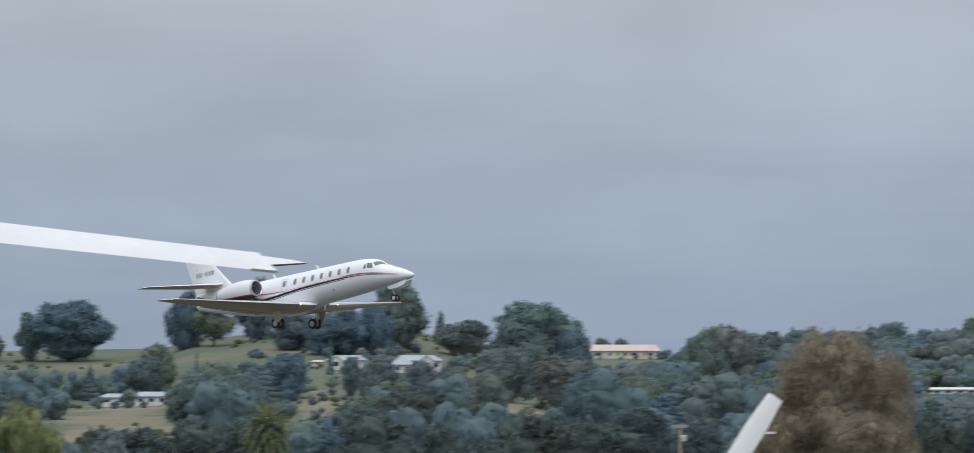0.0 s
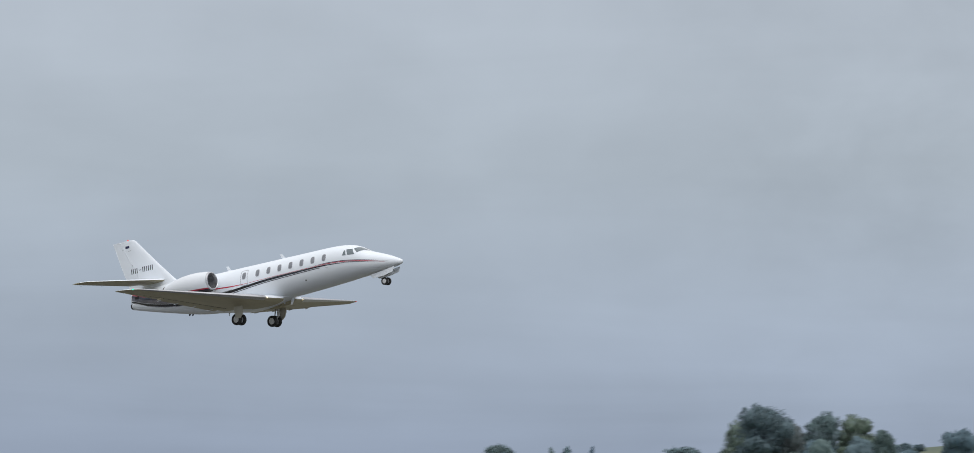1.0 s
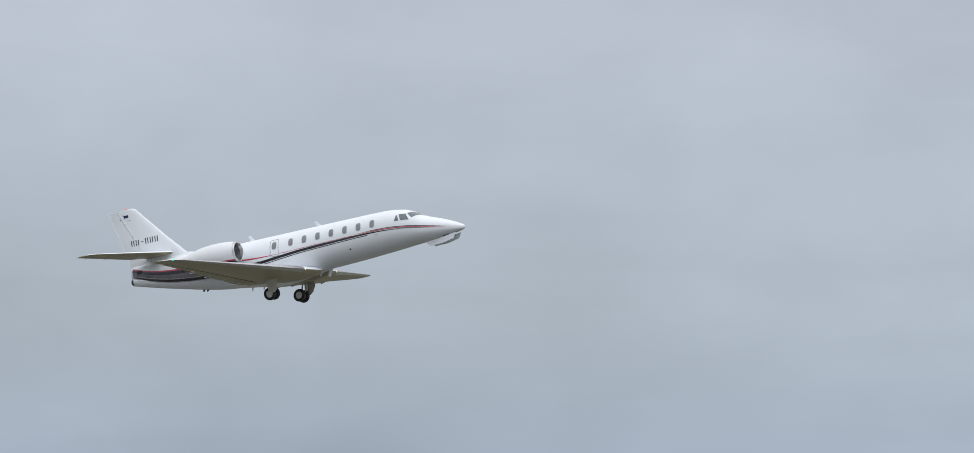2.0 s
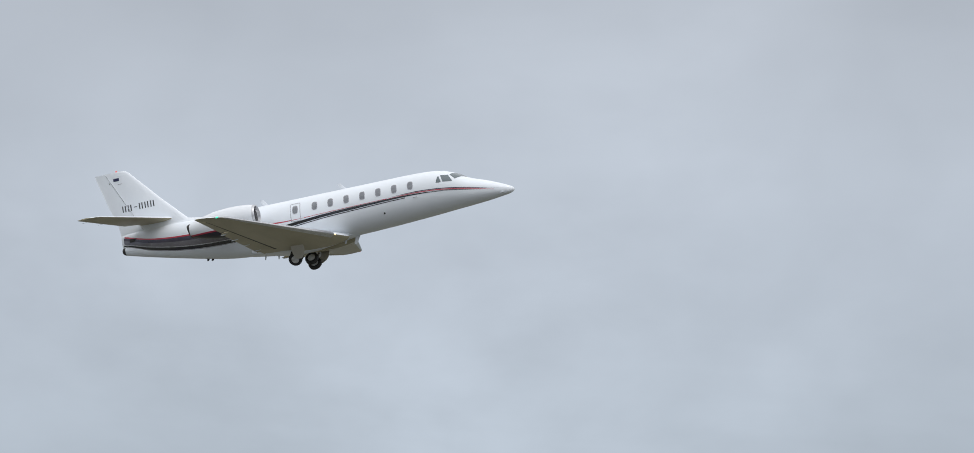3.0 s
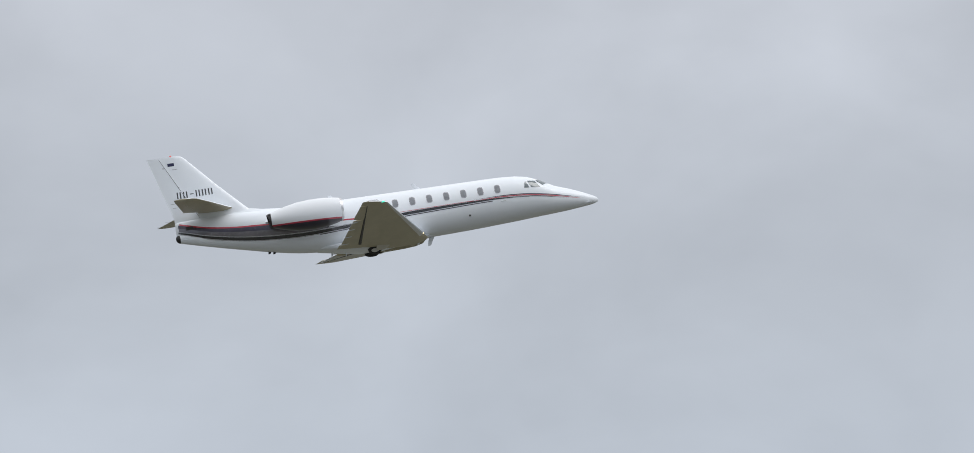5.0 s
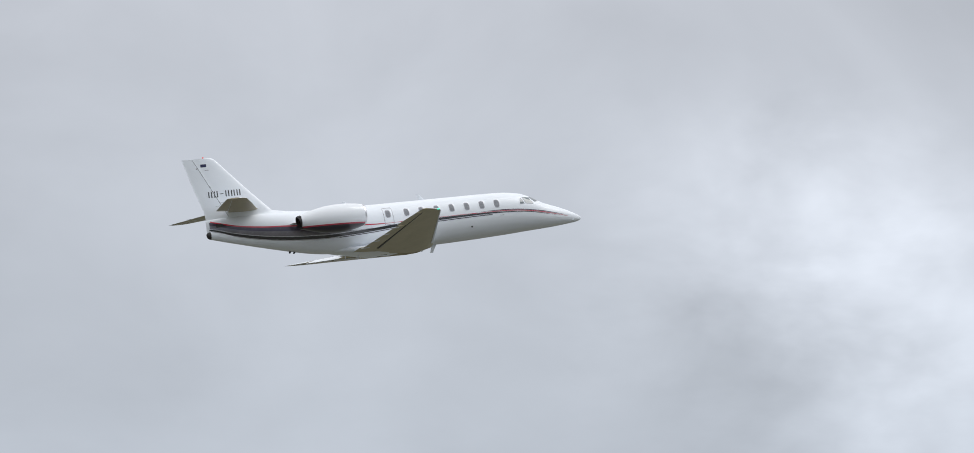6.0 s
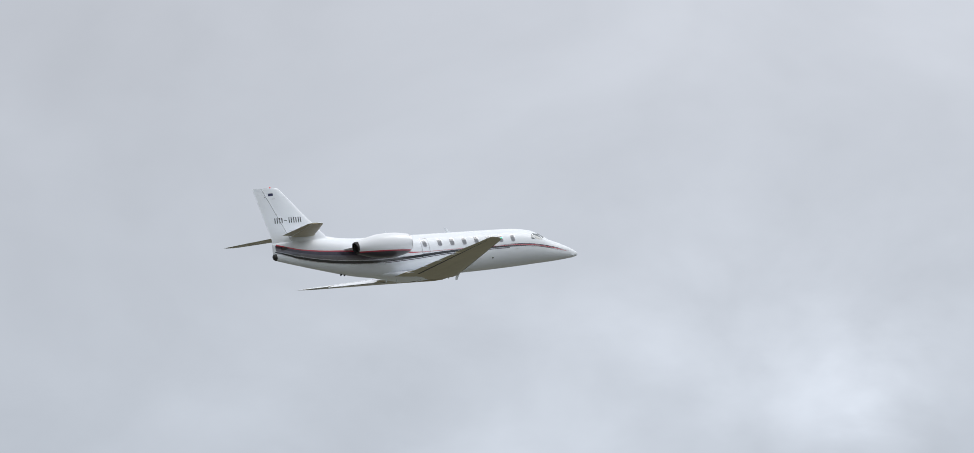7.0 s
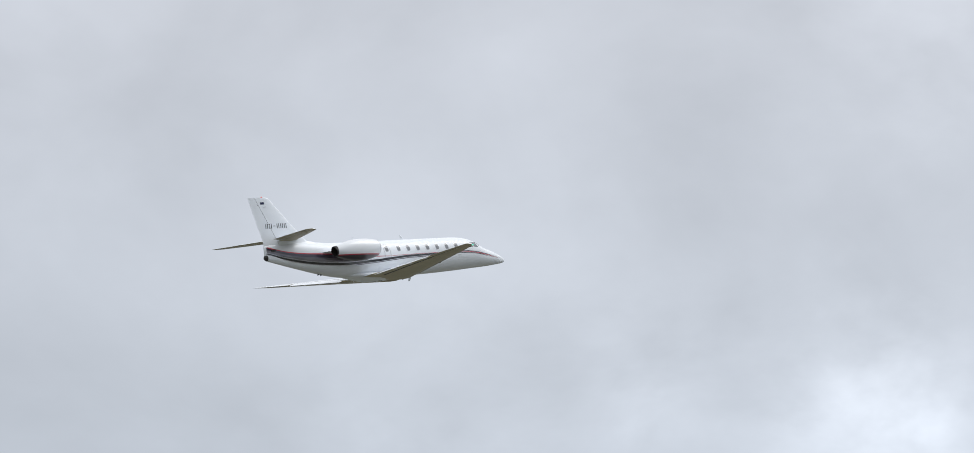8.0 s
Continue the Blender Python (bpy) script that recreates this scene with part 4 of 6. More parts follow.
        bm = bmesh.new()
        for k in range(20):
            a = 2 * math.pi * k / 20
            m = Matrix.Translation((-11.55, s * 1.75, .945)) @ Matrix.Rotation(a, 4, "X")
            box(bm, (-.02, -.035, .10), (.02, .035, .365), m @ Matrix.Rotation(.6, 4, "Z"))
        part("fan", shifted(bm), FANGREY, eng, smooth=False)
        bm = bmesh.new()
        rows = [[(x, s * 1.75 + r * math.cos(2 * math.pi * k / n), z + r * math.sin(2 * math.pi * k / n)) for k in range(n)] for x, z, r in ((-14.05, .865, .30),)]
        for reach, r in ((.03, .285), (.09, .272), (.09, .245), (.01, .232)):
            rows.append([(-14.05 - reach * (1 + .7 * math.sin(2 * math.pi * k / n)), s * 1.75 + r * math.cos(2 * math.pi * k / n), .86 + r * math.sin(2 * math.pi * k / n)) for k in range(n)])
        loft(bm, rows, False, False)
        part("exhaust_ring", shifted(bm), BURNT, eng, "heat-darkened exhaust ring")
        bm = bmesh.new()
        rows = [[(x, s * 1.75 + r * math.cos(2 * math.pi * k / n), z + r * math.sin(2 * math.pi * k / n)) for k in range(n)] for x, z, r in ((-14.06, .86, .228), (-13.9, .87, .22), (-13.6, .88, .22))]
        loft(bm, rows, False, True)
        part("exhaust_nozzle", shifted(bm), DARK, eng, "dark burnt exhaust nozzle")
        for b in (1, -1):
            bm = bmesh.new()
            arc = [(math.cos(a), math.sin(a)) for a in [radians(b * 90 - 38 + 76 * k / 8) for k in range(9)]]
            loft(bm, [[(x, s * 1.75 + (r + .012) * c, .86 + (r + .012) * q) for c, q in arc] + [(x, s * 1.75 + (r - .012) * c, .86 + (r - .012) * q) for c, q in reversed(arc)] for x, r in ((-14.00, .312), (-14.15 if b > 0 else -14.08, .290))])
            part("reverser_door", shifted(bm), BURNT, eng, "dark thrust reverser door")
        bm = bmesh.new()
        loft(bm, [[(x, s * y, z + h) for x, h in ((x0, 0), (x0 - (x0 - x1) * .3, .09), (x0 - (x0 - x1) * .7, .08), (x1, 0), (x0 - (x0 - x1) * .7, -.08), (x0 - (x0 - x1) * .3, -.09))] for y, x0, x1, z in ((.70, -11.5, -14.2, .95), (1.42, -11.5, -13.9, .95))])
        part("pylon", shifted(bm), COWL, eng)
    # doors under the nose
    doors = []
    for s in (-1, 1):
        bm = bmesh.new()
        loft(bm, [[(x, -s * .01, z), (x, s * .015, z), (x, s * .025, z - h), (x, 0, z - h)] for x, z, h in ((.75, .07, .06), (.62, .05, .24), (0, -.03, .27), (-.65, -.09, .22), (-.78, -.105, .05))])
        doors.append(part("nose_gear_door", bm, WHITE, jet))
    legs = [main_gear(jet, -1), main_gear(jet, 1), nose_gear(jet), *doors]
    return jet, legs


def lead_edge(s):
    bm = bmesh.new()
    rings = []
    for y in (1.6, 4.5, 9.0):
        le, c, th = wing_le(y), wing_chord(y), wing_thick(y)
        ring = foil((le.x + .006, le.y, le.z), c, th * 1.06, 0.0, .045, n=5)
        rings.append(side_ring(ring, s))
    loft(bm, rings)
    return shifted(bm)


def engine_shell(s):
    n = 36
    bm = bmesh.new()
    rows = []
    for x, z, ry, rz in ((-11.10, .945, .485, .485), (-11.35, .93, .53, .545), (-11.8, .90, .57, .62), (-12.3, .885, .57, .64), (-12.9, .88, .53, .60), (-13.4, .875, .45, .50), (-13.8, .87, .37, .385), (-14.05, .865, .31, .31)):
        rows.append([(x, s * (1.75 + ry * math.cos(2 * math.pi * k / n)), z + rz * math.sin(2 * math.pi * k / n)) for k in range(n)])
    loft(bm, rows, False, False)
    return shifted(bm)


JET, GEAR = make_jet()

# ---- trees ----
SOFT = {}


class Crown:
    """Leaves, with the soft normals of the clumps that they stand in."""

    def __init__(self):
        self.verts, self.normals, self.faces = [], [], []

    def clump(self, rng, c, heart, r, count, size, squash=.75):
        c = Vector(c)
        out = (c - Vector(heart)).normalized()
        for _ in range(count):
            d = Vector((rng.gauss(0, 1), rng.gauss(0, 1), rng.gauss(0, 1))).normalized()
            if d.dot(out) < -.25:
                d = -d
            f = r * rng.uniform(.55, 1.0)
            p = c + Vector((d.x * f, d.y * f, d.z * f * squash))
            n = (d + out * .6 + Vector((rng.gauss(0, .35), rng.gauss(0, .35), rng.gauss(0, .35) + .25))).normalized()
            u = Vector((rng.gauss(0, 1), rng.gauss(0, 1), rng.gauss(0, 1)))
            u = (u - n * u.dot(n)).normalized()
            v = n.cross(u)
            s = size * rng.uniform(.55, 1.35)
            k = len(self.verts)
            self.verts += [p - u * s, p - v * s * .7, p + u * s, p + v * s * .7]
            self.normals += [(d * .8 + out * .8 + Vector((0, 0, .35))).normalized()] * 4
            self.faces.append((k, k + 1, k + 2, k + 3))

    def tuft(self, rng, c, heart, r, count, size, squash=.85, upright=0.0):
        """A spray of leaves round c on a crown centred on heart."""
        c, heart = Vector(c), Vector(heart)
        for _ in range(count):
            d = Vector((rng.gauss(0, 1), rng.gauss(0, 1), rng.gauss(0, 1))).normalized()
            f = r * min(1.12, abs(rng.gauss(.76, .24)))
            p = c + Vector((d.x * f, d.y * f, d.z * f * squash))
            n = Vector((rng.gauss(0, 1), rng.gauss(0, 1), rng.gauss(0, 1))).normalized()
            u = Vector((rng.gauss(0, 1), rng.gauss(0, 1), rng.gauss(0, 1))) + (p - heart).normalized() * upright + Vector((0, 0, upright))
            u = (u - n * u.dot(n)).normalized()
            v = n.cross(u)
            s = size * rng.uniform(.5, 1.4)
            k = len(self.verts)
            w = s * (.6 if upright == 0 else .3)
            self.verts += [p - u * s, p - v * w, p + u * s, p + v * w]
            self.normals += [((p - heart).normalized() + d * .3 + Vector((rng.gauss(0, .15), rng.gauss(0, .15), .5))).normalized()] * 4
            self.faces.append((k, k + 1, k + 2, k + 3))

    def core(self, c, radii, rows=12, cols=18, seed=0.0, amp=.24):
        base = len(self.verts)

        def at(t, a):
            d = Vector((math.sin(t) * math.cos(a), math.sin(t) * math.sin(a), math.cos(t)))
            r = 1 + amp * noise.noise((d.x * 1.9 + seed, d.y * 1.9, d.z * 1.9)) + amp * .7 * noise.noise((d.x * 4.3, d.y * 4.3 + seed, d.z * 4.3)) + amp * .15 * noise.noise((d.x * 9 + seed, d.y * 9, d.z * 9))
            return Vector((d.x * radii[0] * r, d.y * radii[1] * r, d.z * radii[2] * r))
        for i in range(rows + 1):
            t = math.pi * i / rows
            for j in range(cols):
                a = 2 * math.pi * j / cols
                p = at(t, a)
                self.verts.append(p + Vector(c))
                q = (at(t + .08, a) - at(t - .08, a)).cross(at(t, a + .08) - at(t, a - .08))
                self.normals.append((q.normalized() if q.length > 1e-9 else p.normalized()) if 0 < i < rows else p.normalized())
        for i in range(rows):
            for j in range(cols):
                a, b = base + i * cols + j, base + i * cols + (j + 1) % cols
                self.faces.append((a, a + cols, b + cols, b))

    def mesh(self, name, mat):
        me = bpy.data.meshes.new(name)
        me.from_pydata([tuple(v) for v in self.verts], [], self.faces)
        me.polygons.foreach_set("use_smooth", [True] * len(me.polygons))
        me.normals_split_custom_set_from_vertices([tuple(n) for n in self.normals])
        me.materials.append(mat)
        return me


def mesh_of(name, verts, faces, mat):
    me = bpy.data.meshes.new(name)
    me.from_pydata([tuple(v) for v in verts], [], faces)
    me.materials.append(mat)
    return me


def trunk_mesh(height, radius, limbs, rng):
    bm = bmesh.new()
    pts = [(rng.uniform(-.02, .02) * height * k / 5, rng.uniform(-.02, .02) * height * k / 5, height * k / 5) for k in range(6)]
    rings = []
    for k, (x, y, z) in enumerate(pts):
        r = radius * (1.25 if k == 0 else 1 - .14 * k)
        rings.append([(x + r * math.cos(2 * math.pi * i / 8), y + r * math.sin(2 * math.pi * i / 8), z) for i in range(8)])
    loft(bm, rings)
    for _ in range(limbs):
        k = rng.randint(2, 4)
        x, y, z = pts[k]
        a = rng.uniform(0, 2 * math.pi)
        l = height * rng.uniform(.3, .5)
        tube(bm, (x, y, z), (x + l * math.cos(a), y + l * math.sin(a), z + l * rng.uniform(.5, 1.0)), radius * .45, radius * .12, 6)
    bmesh.ops.recalc_face_normals(bm, faces=bm.faces)
    me = bpy.data.meshes.new("trunk")
    bm.to_mesh(me)
    bm.free()
    me.materials.append(BARK)
    return me


def broad_lobes(rng, w, h, low, n=5, squat=1.0):
    """Lobes of a crown w wide, from low to h: one large mass and n lesser ones leaning out of it."""
    H = h - low
    lean = rng.uniform(-.08, .08) * w
    lobes = [((lean, -lean * .5, low + H * .45), (w * .32, w * .32, H * .42))]
    for k in range(n):
        a = 2 * math.pi * k / n + rng.uniform(-.7, .7)
        f = rng.random() ** .8
        rr = w * rng.uniform(.20, .36) * math.sqrt(1 - (max(0.0, f - .3) / .78) ** 2)
        r = w * rng.uniform(.14, .26)
        lobes.append(((rr * math.cos(a), rr * math.sin(a), low + H * (.14 + .64 * f)), (r, r, r * rng.uniform(.7, 1.1) * squat)))
    return lobes


def make_tree(name, lobes, sprays, leaves, size, mat, trunk_h, trunk_r, limbs, rng, spread=.055, core=.86, squash=.85, upright=0.0, grain=1.0):
    """A tree of 10 m by 10 m: dense billows (centre, radii), with sprays of leaves all over them."""
    root = new(name)
    cr = Crown()
    heart = lobes[0][0]
    for k, (c, r) in enumerate(lobes):
        cr.core(c, [q * core for q in r], int((12 if k == 0 else 9) * grain), int((18 if k == 0 else 12) * grain), rng.random() * 9, .24)
    solid = len(cr.verts), len(cr.faces)
    weights = [r[0] * r[2] for _, r in lobes]
    for _ in range(sprays):
        for _ in range(6):
            c, r = rng.choices(lobes, weights)[0]
            d = Vector((rng.gauss(0, 1), rng.gauss(0, 1), rng.gauss(.2, 1))).normalized()
            f = rng.uniform(.84, 1.03)
            at = Vector((c[0] + d.x * r[0] * f, c[1] + d.y * r[1] * f, c[2] + d.z * r[2] * f))
            if not any(o is not c and sum(((at[i] - o[i]) / q[i]) ** 2 for i in range(3)) < .55 for o, q in lobes):
                break
        mid = Vector(c).lerp(Vector(heart), .3)
        cr.tuft(rng, at, mid, 10 * spread * rng.uniform(.45, 1.25), leaves, size, squash, upright)
    top = sorted(v.z for v in cr.verts)[int(len(cr.verts) * .993)]
    wide = 2 * sorted(max(abs(v.x), abs(v.y)) for v in cr.verts)[int(len(cr.verts) * .98)]
    for v in cr.verts:
        v.x, v.y, v.z = v.x * 10 / wide, v.y * 10 / wide, v.z * 10 / top
    SOFT[root.name] = np.array([tuple(q) for q in cr.verts]), np.array([tuple(q) for q in cr.normals]), np.array(cr.faces), solid
    crown = new("crown", cr.mesh("crown", mat))
    crown.parent = root
    trunk = new("trunk", trunk_mesh(trunk_h, trunk_r, limbs, rng))
    trunk.parent = root
    return root


def dome_lobes(rng, n, tall):
    """One wide dome that reaches almost to the ground, with an uneven face."""
    lobes = [((0, 0, 4.6), (3.9, 3.9, 4.6))]
    for k in range(n * 2):
        a, e = 2.399 * k, rng.uniform(-.3, 1.3)
        r = rng.uniform(1.0, 1.8)
        lobes.append(((3.4 * math.cos(e) * math.cos(a), 3.4 * math.cos(e) * math.sin(a), 4.4 + 4.1 * math.sin(e)), (r, r, r * tall)))
    return lobes


def willow_lobes(rng, n):
    """A broad rounded head over a spreading skirt."""
    lobes = [((0, 0, 7.9), (3.8, 3.8, 1.7)), ((0, 0, 4.4), (4.1, 4.1, 2.8))]
    for k in range(n):
        a, e = 2.399 * k, rng.uniform(.05, 1.35)
        r = rng.uniform(1.1, 1.8)
        lobes.append(((3.4 * math.cos(e) * math.cos(a), 3.4 * math.cos(e) * math.sin(a), 7.8 + 1.35 * math.sin(e)), (r, r, r * .5)))
    for k in range(n):
        a, r = 2.399 * k + 1, rng.uniform(1.1, 1.8)
        lobes.append(((3.7 * math.cos(a), 3.7 * math.sin(a), rng.uniform(1.5, 7.0)), (r, r, r * .55)))
    return lobes


def conifer_lobes(rng, w, h, low):
    lobes = []
    n = 8
    for k in range(n):
        u = k / (n - 1)
        z = low + (h - low) * (.06 + .86 * u)
        r = w * .5 * (1 - u) ** .85 + w * .06
        lobes.append(((rng.uniform(-.06, .06) * w, rng.uniform(-.06, .06) * w, z), (r, r, (h - low) * .10)))
    return lobes


def make_palm(rng):
    root = new("palm_tree")
    verts, faces = [], []
    H, count = 12.0, 84
    for k in range(count):
        a = 2.399 * k
        el = 1.35 - 1.95 * (k / count) + rng.uniform(-.08, .08)
        p = Vector((0, 0, H))
        d = Vector((math.cos(a) * math.cos(el), math.sin(a) * math.cos(el), math.sin(el)))
        side = Vector((-math.sin(a), math.cos(a), 0))
        step = rng.uniform(3.9, 4.6) / 10
        for i in range(11):
            u = i / 10
            n = d.cross(side).normalized()
            half = .36 * math.sin(math.pi * min(1, u * .8 + .15)) + .02
            j = len(verts)
            verts += [p + side * half + n * half * .4, p.copy(), p - side * half + n * half * .4]
            if i:
                faces += [(j - 3, j, j + 1, j - 2), (j - 2, j + 1, j + 2, j - 1)]
                # leaflets stand out past the blade on both sides
                for sg in (-1, 1):
                    q = p + side * half * sg * 2.3 + d * step * .6 + n * half * .8
                    m = len(verts)
                    verts += [p - d * step * .35, p + d * step * .1, q]
                    faces.append((m, m + 1, m + 2))
                verts += [p + side * half + n * half * .4, p.copy(), p - side * half + n * half * .4]
            p = p + d * step
            d = (d + Vector((0, 0, -.10 - .07 * u))).normalized()
    crown = new("fronds", mesh_of("fronds", verts, faces, FROND))
    crown.parent = root
    heart = Crown()
    heart.core((0, 0, H - .5), (2.3, 2.3, 2.0), 10, 14, 2.0, .5)
    skirt = new("inner_fronds", heart.mesh("inner_fronds", LEAFD))
    skirt.parent = root
    trunk = new("trunk", trunk_mesh(H + .2, .42, 0, rng))
    trunk.parent = root
    return root


def prototypes():
    rng = random.Random(7)
    P = {}
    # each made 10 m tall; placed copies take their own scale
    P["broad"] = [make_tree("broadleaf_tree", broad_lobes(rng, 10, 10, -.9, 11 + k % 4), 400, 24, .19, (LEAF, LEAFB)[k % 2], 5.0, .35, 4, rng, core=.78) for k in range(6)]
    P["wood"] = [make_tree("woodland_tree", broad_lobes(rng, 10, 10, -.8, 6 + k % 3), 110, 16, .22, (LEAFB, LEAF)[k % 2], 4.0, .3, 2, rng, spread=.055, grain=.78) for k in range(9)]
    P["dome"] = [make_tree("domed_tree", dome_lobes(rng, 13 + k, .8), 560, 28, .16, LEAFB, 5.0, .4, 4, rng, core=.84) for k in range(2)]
    P["gum"] = [make_tree("gum_tree", broad_lobes(rng, 9, 10, 1.0, 14, .8), 260, 28, .16, LEAF, 7.0, .3, 7, rng, core=.72) for k in range(3)]
    P["green"] = [make_tree("light_green_tree", broad_lobes(rng, 9.5, 10, -.4, 10), 150, 18, .27, LEAFG, 4.5, .3, 4, rng) for k in range(2)]
    P["lime"] = [make_tree("yellow_green_tree", willow_lobes(rng, 9), 300, 34, .11, LIME, 4.5, .3, 6, rng, spread=.06, core=.8)]
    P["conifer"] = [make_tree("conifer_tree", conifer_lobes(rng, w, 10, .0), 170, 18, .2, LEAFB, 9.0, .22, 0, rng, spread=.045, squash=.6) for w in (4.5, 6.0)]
    P["belt"] = [make_tree("shelterbelt_pine", broad_lobes(rng, 9.5, 10, -.8, 13, .8), 225, 23, .22, LEAFD, 6.0, .3, 5, rng, spread=.065, core=.76) for k in range(3)]
    P["willow"] = [make_tree("bronze_willow_tree", willow_lobes(rng, 10 + k), 620, 46, .15, LEAFW, 5.5, .35, 12, rng, spread=.075, core=.66, upright=1.0) for k in range(2)]
    P["palm"] = [make_palm(rng)]
    return P


PROTO = prototypes()
USED = set()
WOODS, SPARE = [], []
LABELS = {"wood": "rounded dark green woodland tree on the slope", "broad": "dark green broadleaf tree with a billowing crown", "dome": "tall dark domed tree on the hill",
          "gum": "tall gum tree with clumped open foliage", "green": "light green leafy tree", "belt": "dark shaggy pine near the foot of the hill", "conifer": "dark narrow conifer on the skyline",
          "willow": "large bronze autumn willow with feathery foliage", "lime": "bushy yellow-green tree beside the airfield", "palm": "date palm with a round head of fronds"}


def plant(kind, az, d, height, width, rng):
    """A tree of that kind, height and width, on the ground."""
    proto = rng.choice(PROTO[kind])
    at = stand(az, d)
    wide = 8.6 if kind == "palm" else 10.0
    tall = 16.0 if kind == "palm" else 10.0
    if kind in ("wood", "green"):
        width = min(width, height * 1.3)
    sx, sz = width / wide, height / tall
    m = Matrix.Translation(at - Vector((0, 0, .15))) @ Matrix.Rotation(rng.uniform(0, 6.28), 4, "Z")
    if kind == "wood" and len(WOODS) >= 270:
        SPARE.append((proto, m @ Matrix.Diagonal((sx, sx, sz, 1))))
        return None
    if kind == "wood":
        WOODS.append(1)
    if proto.name in USED:
        ob = copy_thing(proto, m)
    else:
        USED.add(proto.name)
        ob = proto
        ob.matrix_basis = m
    ob.scale = (sx, sx, sz)
    tagged(ob, LABELS[kind], "palm" if kind == "palm" else "tree", "trees on the hill" if d > 1000 else "trees beside the airfield")
    return ob


# the larger trees: bearing, top, width on the same scale, distance, kind
WEST_RIDGE = [(112, 486, 135, 2115, "dome"), (48, 504, 44, 2120, "broad"), (-20, 535, 60, 2120, "broad"), (300, 470, 70, 2150, "broad"), (38, 648, 92, 640, "lime"),
    (78, 682, 60, 645, "lime"), (-30, 668, 90, 640, "lime"), (180, 694, 96, 760, "broad"), (255, 555, 64, 1850, "broad"), (235, 575, 60, 1840, "broad"), (317, 568, 18, 1800, "conifer"),
    (145, 590, 30, 1830, "conifer")]
WEST_SLOPE = [(345, 478, 70, 2140, "gum"), (410, 449, 66, 2150, "broad"), (470, 495, 90, 2080, "broad"), (545, 500, 120, 2050, "broad"), (640, 456, 96, 2060, "dome"), (600, 490, 70, 2040, "broad"),
    (709, 502, 26, 2150, "conifer"), (430, 640, 100, 790, "palm"), (532, 545, 14, 1900, "conifer"), (330, 598, 116, 1480, "broad"), (396, 602, 84, 1560, "broad"), (458, 570, 84, 1700, "broad"),
    (610, 578, 70, 1600, "dome"), (680, 582, 58, 1600, "dome"), (566, 575, 30, 1720, "dome")]
MID_SLOPE = [(862, 489, 165, 1880, "dome"), (922, 535, 70, 1870, "dome"), (748, 516, 92, 2080, "broad"), (970, 544, 30, 2260, "gum"),
    (1000, 545, 30, 2260, "gum"), (820, 560, 90, 1750, "broad"), (905, 572, 100, 1720, "broad"), (945, 598, 90, 1600, "broad"), (780, 600, 90, 1560, "broad"), (1020, 606, 100, 1540, "broad"),
    (1085, 600, 90, 1600, "broad"), (735, 590, 60, 1680, "broad"), (1135, 530, 86, 1900, "broad")]
EAST_RIDGE = [(1180, 525, 90, 1950, "broad"), (1232, 534, 64, 2000, "broad"), (1276, 530, 34, 2050, "conifer"), (1300, 526, 44, 2050, "gum"), (1335, 532, 40, 2050, "gum"), (1426, 520, 76, 2150, "broad"),
    (1401, 522, 16, 2150, "conifer"), (1500, 532, 92, 2050, "broad"), (1565, 514, 66, 2080, "broad"), (1620, 530, 70, 2050, "broad"), (1676, 509, 66, 2080, "gum"), (1547, 558, 86, 2000, "green")]
EAST_SLOPE = [(1727, 516, 56, 2070, "broad"), (1770, 530, 60, 2050, "broad"), (1812, 527, 66, 2020, "broad"), (1855, 545, 60, 1980, "broad"), (1892, 562, 56, 1950, "broad"), (1978, 551, 62, 1900, "broad"),
    (1945, 565, 50, 1900, "conifer"), (2020, 590, 50, 1850, "broad"), (1775, 545, 70, 1975, "dome"), (1830, 550, 78, 1950, "dome"), (1882, 574, 70, 1860, "broad"), (1953, 604, 92, 1800, "broad"), (1870, 592, 80, 1650, "broad"), (1836, 585, 64, 1700, "broad"),
    (2220, 560, 40, 2150, "broad")]
WILLOWS = [(1345, 540, 200, 600, "willow"), (1428, 578, 110, 606, "willow"), (1276, 610, 100, 604, "willow"), (1250, 672, 80, 596, "willow"), (1390, 668, 150, 592, "willow")]
NEXT_HILL = [(2350, 524, 40, 2150, "broad"), (2270, 562, 40, 2140, "broad"), (2512, 494, 70, 2020, "dome"), (2530, 508, 56, 2010, "dome"), (2598, 498, 40, 2190, "conifer"), (2622, 496, 46, 2190, "conifer"),
    (2620, 500, 40, 2190, "conifer"), (2450, 535, 60, 2000, "green"), (2560, 545, 70, 2000, "broad"), (2380, 560, 60, 1950, "broad"), (2300, 590, 80, 1900, "green"), (2500, 560, 80, 1900, "broad")]
